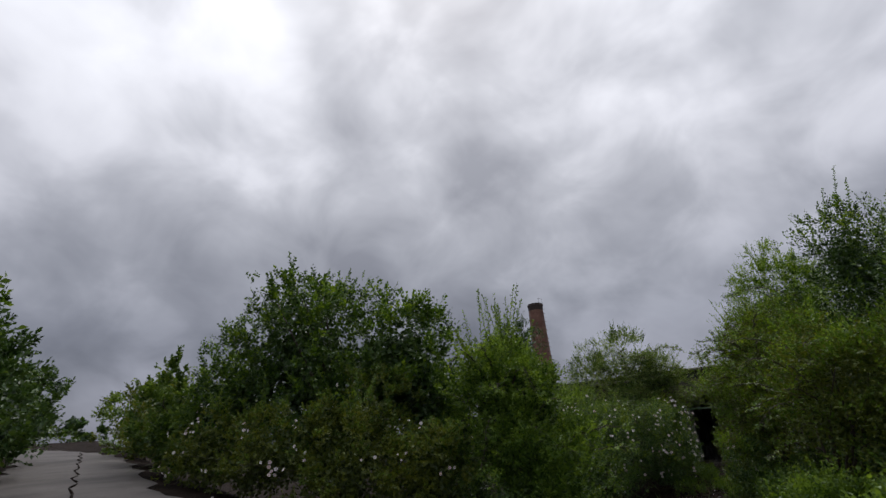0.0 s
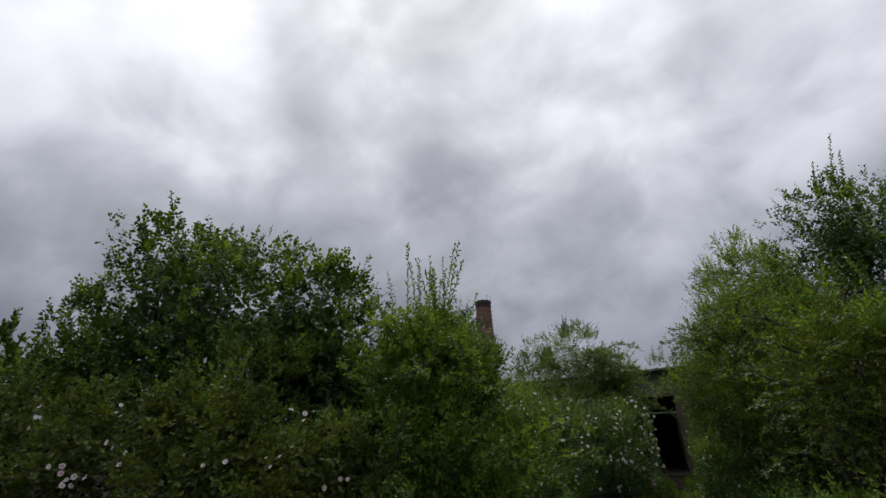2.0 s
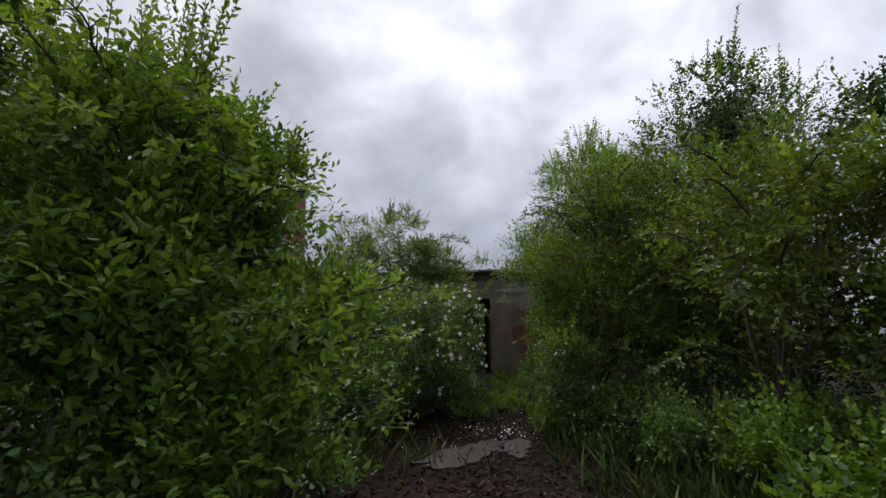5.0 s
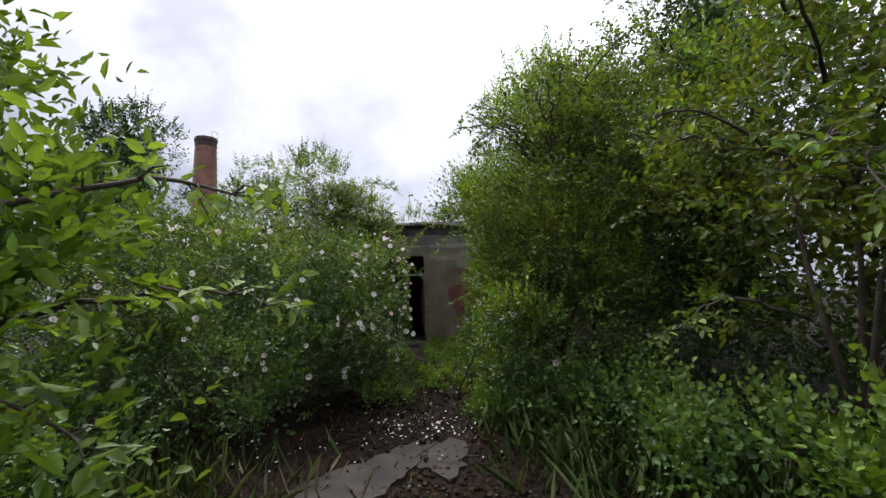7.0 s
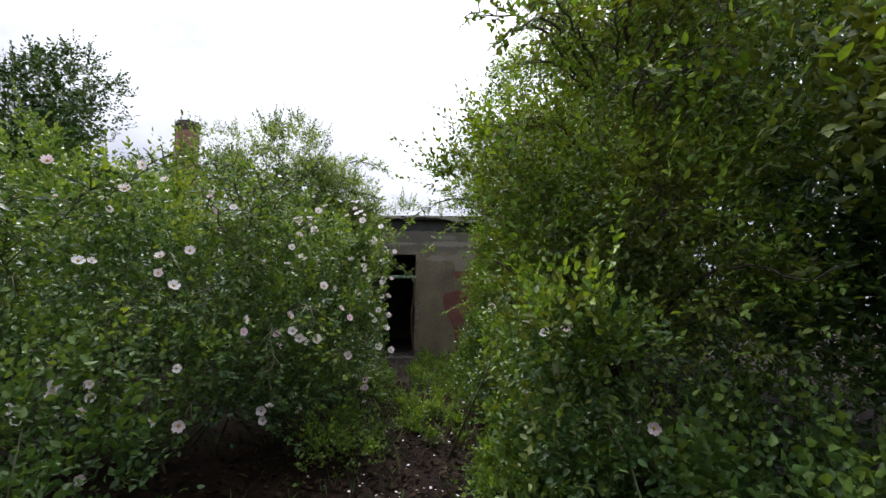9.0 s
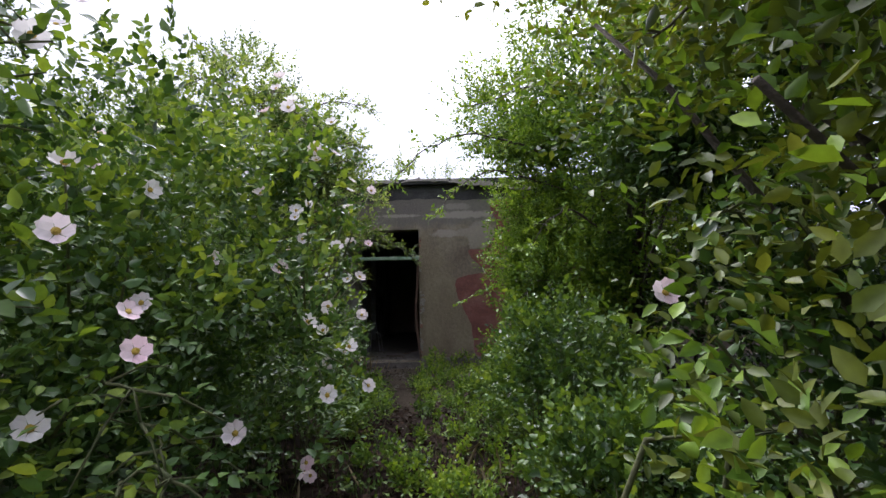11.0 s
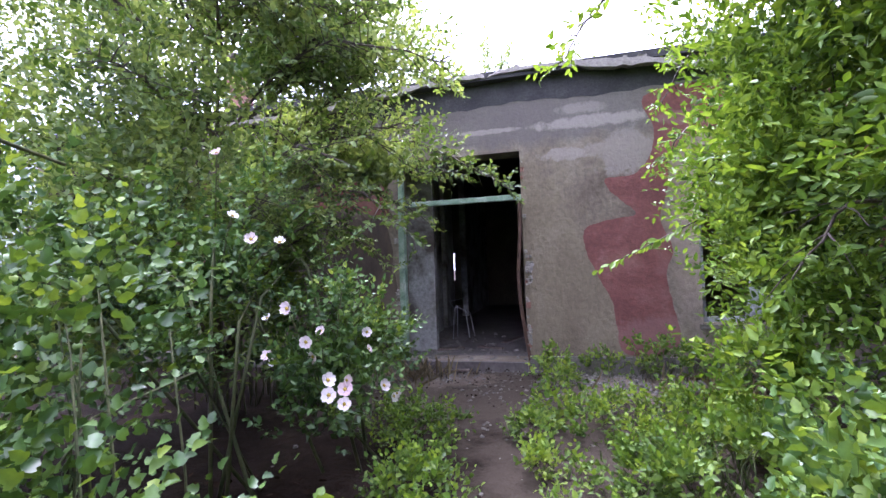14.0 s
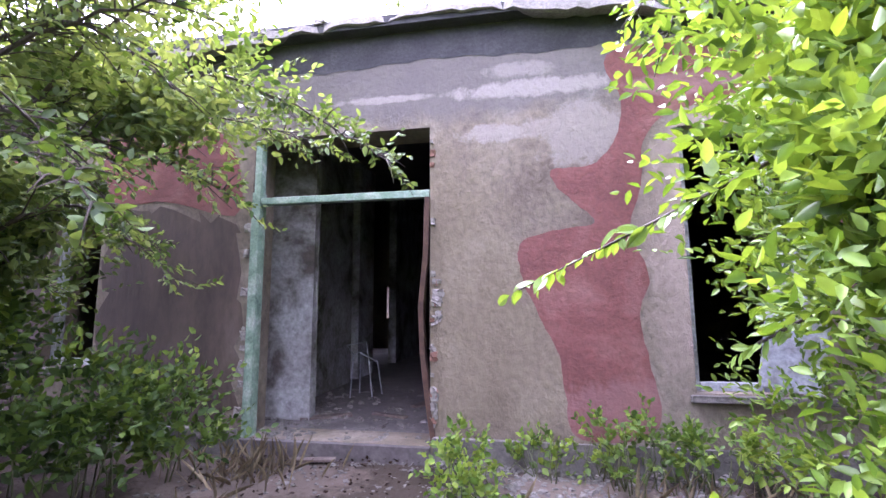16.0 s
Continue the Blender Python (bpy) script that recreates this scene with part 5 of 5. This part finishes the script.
BY_DOOR = [(-1.05, -3.86, 1.54), (-1.06, -3.71, 1.44), (-1.02, -3.53, 1.43), (-0.88, -3.68, 1.09), (-0.8, -3.65, 0.92), (-0.79, -3.6, 0.84), (-0.77, -3.55, 0.96), (-0.65, -3.72, 0.75), (-0.61, -3.78, 0.7), (-0.6, -3.63, 0.73), (-0.6, -3.64, 0.69), (-1.24, -3.73, 1.89), (-0.57, -3.71, 0.64)]
thicket = rose(31, "great rose thicket covered in pale pink flowers beside the path", (-1.6, -7.8),
     [(-1.9, -7.9, 1.0, 1.75, 1.35, 1.4), (-0.62, -7.4, 0.95, 0.9, 0.95, 1.25), (-3.3, -8.5, 1.0, 1.5, 1.3, 1.3), (-0.7, -6.4, 1.1, 0.8, 0.95, 1.2), (-2.2, -6.6, 1.25, 1.4, 1.2, 1.25), (-0.02, -6.75, 1.35, 0.32, 0.3, 0.9)],
     66000, 165, 26, NEAR_PATH + MOUND_FRONT, 0.046, 0.3, keep_off=0.38, clump=0.33, fill=0.32, fill_size=1.15, shoots=14, shoot_len=0.4, mat=LEAF_ROSE)
arms(12, thicket, (-0.9, -7.6), 0.3, 2.1, 1.2, 34, 0.046, LEAF_ROSE, LEAF_BRAMBLE, (0.3, -0.9, 0), 0.45, 0.3, fresh_part=0.45, slim=0.66, twig=0.32, every=0.1, per=7, sag=0.25, bark=CANE, r0=0.006)
arms(13, thicket, (-2.4, -8.2), 0.3, 2.2, 1.5, 34, 0.046, LEAF_ROSE, LEAF_BRAMBLE, (0.1, -1.0, 0), 0.5, 0.3, fresh_part=0.45, slim=0.66, twig=0.32, every=0.1, per=7, sag=0.25, bark=CANE, r0=0.006)
rose(32, "sprawling dog rose hedge with white flowers before a tree", (-4.0, -15.0),
     [(-4.2, -15.2, 1.2, 1.5, 1.0, 1.35), (-2.9, -14.4, 1.0, 1.0, 0.8, 1.15), (-6.0, -16.0, 1.5, 1.4, 0.9, 1.1), (-7.8, -16.3, 1.6, 1.3, 0.8, 1.1), (-5.0, -14.2, 2.0, 1.5, 0.8, 1.3)],
     26000, 80, 14, (), 0.074, 0.2, face=(0.5, -0.8, 0.2), shoots=10, mat=LEAF_BUSHY, plain=True)
rose(33, "rose bush with clustered white flowers near the doorway", (-1.0, -3.3),
     [(-0.95, -3.2, 0.65, 0.45, 0.4, 0.6), (-1.65, -3.3, 1.35, 0.65, 0.5, 0.55), (-2.1, -4.2, 0.9, 0.8, 0.8, 0.9)], 9000, 14, 10, BY_DOOR, 0.045, 0.1, clump=0.2, shoots=4, shoot_len=0.3)
shade_rose = rose(34, "dog rose with few white flowers in the shade", (1.6, -7.9),
     [(1.85, -7.9, 0.8, 0.3, 0.4, 0.6), (1.7, -8.9, 0.7, 0.45, 0.5, 0.65)], 4500, 5, 8, [(1.22, -7.95, 1.27)], 0.048, 0.1, face=(-0.6, -0.7, 0.2), shoots=6, shoot_len=0.5, fill_size=1.1)

for k, pts in enumerate([[(1.75, -7.7, 0.1), (1.72, -7.75, 1.0), (1.68, -7.8, 1.55), (1.72, -7.85, 1.95)], [(1.72, -7.75, 0.8), (1.55, -7.8, 1.2), (1.4, -7.82, 1.26)], [(1.72, -7.75, 1.1), (1.52, -7.8, 1.45), (1.44, -7.84, 1.48)]]):
    bough(360 + k, shade_rose, pts, 0.05, LEAF_ROSE, LEAF_BRAMBLE, 0.4, 0.2, 0.7, 0.1, 0.007, 0.2, 7, CANE)


def weeds(seed, name, label, category, lobes, count, size, mat, fresh=None, fp=0.0, group="", **kw):
    """Low leafy growth rooted all over its bed."""
    rng = np.random.default_rng(seed)
    e = thing(name, label, category, group)
    P, U = grow(rng, lobes, count, size, parent=e, mat=mat, fresh=fresh, fresh_part=fp, fill=0.05, low=0.015, **kw)
    runs = []
    for p in P[:60]:
        z = float(land(p[0], p[1]))
        if p[2] > z + 0.08 and off_track(p[0], p[1]) > 0.4 and p[1] < -0.1:
            f = np.array([p[0] + rng.normal() * 0.06, p[1] + rng.normal() * 0.06, z - 0.03])
            runs.append(([f, (f + p) / 2 + rng.normal(size=3) * 0.02, p], [0.006, 0.005, 0.003]))
    if runs:
        tubes("stalk_growth", runs, CANE, e, sides=4)["kind"] = "stuff"
    return e


weeds(41, "nettle_bed", "bright green bed of nettles and mallow", "nettles", [(3.4, -12.9, 0.4, 1.2, 0.9, 0.42), (3.1, -11.9, 0.35, 0.7, 0.6, 0.35), (4.3, -14.2, 0.5, 1.0, 0.9, 0.45)], 12000, 0.06, LEAF_PLUM, LEAF_YOUNG, 0.35, lobed=True, slim=0.8, clump=0.2)
weeds(42, "nettle_bed", "bright green bed of nettles and mallow", "nettles", [(4.5, -16.4, 0.65, 1.1, 1.0, 0.45), (3.6, -15.2, 0.4, 0.7, 0.7, 0.3)], 8000, 0.065, LEAF_PLUM, LEAF_YOUNG, 0.35, lobed=True, slim=0.8, clump=0.2)
weeds(43, "bramble", "leafy bramble sprawling over the path's edge", "bramble", [(2.7, -10.9, 0.3, 0.6, 0.7, 0.3), (2.3, -9.7, 0.3, 0.55, 0.6, 0.3), (1.5, -8.6, 0.25, 0.4, 0.5, 0.25), (1.75, -6.2, 0.15, 0.4, 0.4, 0.2), (2.3, -5.7, 0.12, 0.5, 0.5, 0.16)], 8500, 0.055, LEAF_ROSE, LEAF_BRAMBLE, 0.35, slim=0.8, clump=0.2)
weeds(44, "mallow", "large-leaved mallow and bramble beside the path", "mallow", [(-0.85, -5.1, 0.5, 0.5, 0.6, 0.55), (-1.3, -4.6, 0.8, 0.6, 0.6, 0.6), (-0.55, -5.7, 0.45, 0.35, 0.45, 0.4)], 5500, 0.046, LEAF_ROSE, LEAF_BRAMBLE, 0.2, lobed=True, slim=0.85, clump=0.24)
weeds(45, "hawthorn", "low hawthorn and mallow leaves beside the path", "shrub", [(1.6, -5.4, 0.55, 0.5, 0.6, 0.5), (1.65, -6.6, 0.3, 0.45, 0.5, 0.3), (1.6, -4.3, 0.4, 0.5, 0.6, 0.4)], 12000, 0.05, LEAF_ROSE, LEAF_BRAMBLE, 0.35, lobed=True, slim=0.85, clump=0.24)
weeds(61, "undergrowth", "dark leafy undergrowth beneath the trees", "undergrowth", [(3.4, -9.0, 0.3, 1.3, 1.2, 0.5), (4.6, -11.2, 0.4, 1.5, 1.6, 0.7), (2.9, -6.9, 0.1, 0.9, 1.1, 0.25), (3.9, -7.4, 0.2, 1.2, 0.9, 0.4), (5.0, -5.6, 0.7, 1.5, 1.4, 1.1), (5.2, -3.4, 0.8, 1.5, 1.2, 1.2), (3.0, -4.0, 0.25, 0.9, 0.9, 0.4), (3.7, -2.5, 1.0, 1.0, 0.7, 1.2), (4.9, -4.4, 1.2, 1.2, 0.9, 1.3), (4.9, -6.0, 0.9, 1.0, 1.0, 1.0), (5.8, -8.6, 0.6, 1.6, 2.0, 0.9), (6.0, -13.2, 0.7, 1.6, 1.6, 0.9)],
      34000, 0.068, LEAF_DARK, LEAF_MID, 0.15, slim=0.6, clump=0.34, plain=True)
weeds(62, "undergrowth", "dark leafy undergrowth beneath the roses", "undergrowth", [(-1.6, -9.1, 0.2, 1.5, 0.6, 0.45), (-3.0, -9.9, 0.35, 1.5, 0.8, 0.6), (-2.0, -9.4, 0.4, 1.3, 0.5, 0.6), (-5.2, -9.4, 0.8, 1.6, 1.4, 1.1), (-0.8, -5.6, 0.2, 0.7, 0.7, 0.35), (-2.4, -5.0, 0.4, 1.0, 0.8, 0.6), (-4.6, -11.6, 0.7, 1.4, 1.0, 0.9)],
      24000, 0.056, LEAF_ROSE, LEAF_MID, 0.3, slim=0.62, clump=0.28)
weeds(63, "undergrowth", "leafy undergrowth at the foot of the young plum", "undergrowth", [(-2.6, -13.9, 0.3, 1.2, 0.7, 0.5), (-1.5, -14.2, 0.25, 0.8, 0.6, 0.35), (-3.6, -13.4, 0.8, 1.2, 0.9, 1.0), (-1.3, -11.6, 0.2, 0.9, 0.6, 0.4), (-2.2, -11.0, 0.25, 1.2, 0.6, 0.45)],
      9000, 0.07, LEAF_ROSE, LEAF_MID, 0.3, slim=0.6, clump=0.25)
weeds(64, "ground_weeds", "low leafy weeds creeping over the path edge", "weeds", [(1.25, -5.0, 0.08, 0.3, 0.5, 0.2), (1.25, -3.9, 0.08, 0.25, 0.5, 0.2), (1.3, -6.3, 0.08, 0.3, 0.5, 0.2), (-0.25, -4.4, 0.08, 0.25, 0.5, 0.2), (-0.35, -3.4, 0.06, 0.3, 0.45, 0.16), (0.0, -7.6, 0.06, 0.3, 0.8, 0.2), (1.35, -8.4, 0.08, 0.3, 0.8, 0.2), (0.2, -5.6, 0.04, 0.3, 0.4, 0.1), (0.7, -5.2, 0.02, 0.4, 1.0, 0.07), (0.75, -6.6, 0.02, 0.35, 0.9, 0.07), (0.65, -3.7, 0.02, 0.4, 0.8, 0.06), (1.0, -2.9, 0.05, 0.3, 0.4, 0.12), (1.0, -1.9, 0.04, 0.5, 0.5, 0.12), (-0.7, -2.4, 0.05, 0.4, 0.5, 0.14), (0.3, -2.6, 0.02, 0.3, 0.5, 0.07)],
      25000, 0.04, LEAF_BRAMBLE, LEAF_PLUM, 0.25, slim=0.7, clump=0.16, per=5, reach=0.12, keep_off=0.0)
weeds(46, "weed_patch", "low green weeds over the rubble", "weeds", [(1.5, -2.1, 0.1, 0.5, 0.5, 0.15), (1.35, -3.0, 0.13, 0.45, 0.6, 0.18), (0.35, -1.9, 0.06, 0.2, 0.5, 0.1)], 3600, 0.05, LEAF_BRAMBLE, LEAF_PLUM, 0.3, slim=0.7, clump=0.14, per=5, reach=0.12, keep_off=0.25)
weeds(48, "roof_weeds", "weeds and young shoots growing on the roof edge", "weeds", [(-0.4, 0.5, 3.85, 0.5, 0.4, 0.3), (0.6, 0.6, 3.8, 0.6, 0.4, 0.25)], 900, 0.06, LEAF_GREY, slim=0.4, clump=0.18, shoots=14, shoot_len=0.35)
weeds(47, "shrub", "small leafy elder shrub growing against the wall", "shrub", [(-2.1, -1.3, 0.45, 0.6, 0.45, 0.5), (-2.7, -1.6, 0.7, 0.6, 0.5, 0.6), (-1.75, -0.8, 0.3, 0.3, 0.3, 0.3)], 6000, 0.075, LEAF_MID, LEAF_BRAMBLE, 0.25, slim=0.6, clump=0.22, shoots=6, shoot_len=0.5)
for i, (x, y, r, h) in enumerate([(0.32, -0.42, 0.2, 0.26), (0.4, -0.9, 0.16, 0.16), (0.85, -0.2, 0.17, 0.16), (1.28, -0.24, 0.16, 0.28), (1.45, -0.3, 0.2, 0.36), (1.75, -0.3, 0.2, 0.26), (2.1, -0.5, 0.25, 0.3)]):
    weeds(50 + i, "nettle", "bright green nettle growing at the foot of the wall", "nettle", [(x, y, h * 0.55, r, r, h * 0.6)], 260, 0.055, LEAF_BRAMBLE, LEAF_PLUM, 0.3, "nettles at the wall", slim=0.7, clump=0.1, reach=0.12, keep_off=0.2)

# one plum leaf, drawn in seven pairs, with a sunk midrib
LEAF_MESH = bpy.data.meshes.new("leaf")
outline = [(0.0, 0.0), (0.12, 0.1), (0.3, 0.21), (0.5, 0.25), (0.68, 0.22), (0.85, 0.12)]
verts = [(0, a, -0.12 * a * a) for a, w in outline] + [(0, 1.0, -0.16)]
verts += [(w, a, 0.07 - 0.12 * a * a) for a, w in outline[1:]] + [(-w, a, 0.07 - 0.12 * a * a) for a, w in outline[1:]]
faces = [(0, 7, 1), (0, 1, 12)]
for q in range(4):
    faces += [(1 + q, 7 + q, 8 + q, 2 + q), (1 + q, 2 + q, 13 + q, 12 + q)]
faces += [(5, 11, 6), (5, 6, 16)]
LEAF_MESH.from_pydata(verts, [], faces)
LEAF_MESH.materials.append(LEAF_YOUNG)

# a plum branch that reaches across the wall, leaf by leaf
branch = thing("plum_branch", "drooping leafy plum twig reaching in front of the wall", "branch")
rng = np.random.default_rng(60)
for k, pts in enumerate([[(2.0, -2.3, 1.75), (1.55, -2.2, 1.62), (1.15, -2.15, 1.42), (0.74, -2.1, 1.22)], [(2.1, -2.3, 1.2), (1.75, -2.2, 1.25), (1.45, -2.1, 1.05)]]):
    tubes("twig", [(pts, [0.011, 0.008, 0.005, 0.002][: len(pts)])], BARK, branch, sides=5)
    pts = np.array(pts)
    d = unit(pts[1:] - pts[:-1])
    roots = np.repeat(pts[:-1], 3, 0) + np.repeat(pts[1:] - pts[:-1], 3, 0) * np.tile(np.array([0.0, 0.33, 0.66])[:, None], (len(d), 1))
    b, w, f, s = sprays(rng, roots, np.repeat(d, 3, 0), np.full(len(roots), 0.2), 10, 0.075, 0.7)
    w = unit(w + np.array([0, 0, -0.35]))
    for p, ahead, up, size in zip(b, w, f, s):
        side = unit(np.cross(ahead, up))
        m = Matrix(np.array([side, ahead, np.cross(side, ahead)]).T.tolist()).to_4x4()
        leaf = new("leaf", LEAF_MESH)
        leaf.parent = branch
        leaf.matrix_local = Matrix.Translation(Vector(p)) @ m @ Matrix.Diagonal((size, size, size, 1))
P, U = grow(rng, [(1.65, -2.5, 1.5, 0.35, 0.3, 0.95), (1.6, -2.85, 0.75, 0.3, 0.2, 0.5), (1.9, -2.4, 2.7, 0.4, 0.3, 0.6), (2.05, -1.7, 1.5, 0.35, 0.3, 1.1), (2.3, -1.3, 0.9, 0.45, 0.3, 0.8), (2.35, -1.0, 2.0, 0.4, 0.3, 0.8), (2.5, -0.7, 1.2, 0.4, 0.2, 0.8)], 15000, 0.056, mat=LEAF_PLUM, fresh=LEAF_YOUNG, fresh_part=0.5, parent=branch,
            clump=0.2, slim=0.5, fill=0.05, name="hanging_foliage", keep_off=0.35)

# ---- grass, litter, petals ----
def grass(seed, name, label, beds, n, height, mat, keep=0.3):
    rng = np.random.default_rng(seed)
    bed = np.array(beds, float)
    w = rng.integers(0, len(bed), n)
    xy = bed[w, :2] + rng.normal(size=(n, 2)) * bed[w, 2:4]
    ok = (off_track(xy[:, 0], xy[:, 1]) > keep) & (xy[:, 1] < -0.15)
    xy = xy[ok]
    m = len(xy)
    b = np.column_stack([xy, land(xy[:, 0], xy[:, 1]) - 0.01])
    d = unit(np.column_stack([rng.normal(size=(m, 2)) * 0.55, np.ones(m)]))
    f = unit(np.column_stack([rng.normal(size=(m, 2)), np.full(m, 0.2)]))
    s = height * rng.uniform(0.4, 1.3, m)
    tagged(leaves(name, b, d, f, s, np.full(m, 0.0012), mat, fold=0.2, droop=0.3), label, "grass", kind="stuff")


grass(71, "grass", "tall thin grass beside the path", [(-2.2, -10.7, 0.7, 0.4), (-3.0, -11.2, 0.8, 0.5), (2.6, -12.4, 0.5, 0.8), (2.2, -9.0, 0.4, 1.0), (3.6, -15.5, 0.7, 0.9), (2.3, -4.6, 0.3, 0.6)], 14000, 0.34, GRASS)
grass(72, "grass", "short grass tufts on the path", [(1.2, -2.9, 0.3, 0.6), (0.3, -5.8, 0.8, 0.7), (1.0, -8.6, 0.8, 1.2)], 3000, 0.1, GRASS, 0.12)
grass(73, "dry_stalks", "dry straw-coloured stalks and weeds", [(-1.25, -0.55, 0.2, 0.2), (0.9, -6.0, 0.6, 0.9), (2.2, -12.2, 0.5, 0.7), (-0.6, -10.9, 0.6, 0.5), (1.9, -0.9, 0.4, 0.3)], 900, 0.22, STRAW, 0.15)
rng = np.random.default_rng(80)
n = 14000
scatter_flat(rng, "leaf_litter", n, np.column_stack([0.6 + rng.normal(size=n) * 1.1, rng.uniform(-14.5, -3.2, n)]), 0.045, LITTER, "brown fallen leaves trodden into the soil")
n = 270
xy = np.concatenate([np.array([0.55, -8.9]) + rng.normal(size=(150, 2)) * (0.4, 0.3), np.array([-0.8, -9.6]) + rng.normal(size=(70, 2)) * (0.9, 0.3), np.array([0.9, -7.0]) + rng.normal(size=(50, 2)) * (0.4, 1.2)])
scatter_flat(rng, "fallen_petals", n, xy, 0.024, PETAL, "white rose petals scattered on the dark soil", 0.9, 0.03)
n = 350
scatter_flat(rng, "leaf_litter", n, np.column_stack([rng.uniform(-1.6, 0.4, n), -0.1 - abs(rng.normal(size=n)) * 0.8]), 0.03, LITTER, "dead leaves before the entrance")


def fallen_sticks():
    g = random.Random(6)
    for i in range(26):
        x, y = 0.5 + g.gauss(0, 0.7), g.uniform(-13, -0.8)
        a, l = g.uniform(0, 6.28), g.uniform(0.15, 0.55)
        p, q = (x, y), (x + l * math.cos(a), y + l * math.sin(a))
        m = ((p[0] + q[0]) / 2 + g.gauss(0, 0.02), (p[1] + q[1]) / 2 + g.gauss(0, 0.02))
        s = tubes("stick", [([(*c, float(land(*c)) + 0.018) for c in (p, m, q)], [0.006, 0.005, 0.003])], BARK, sides=5)
        tagged(s, "thin dead twig lying on the path", "twig", "fallen twigs")


fallen_sticks()
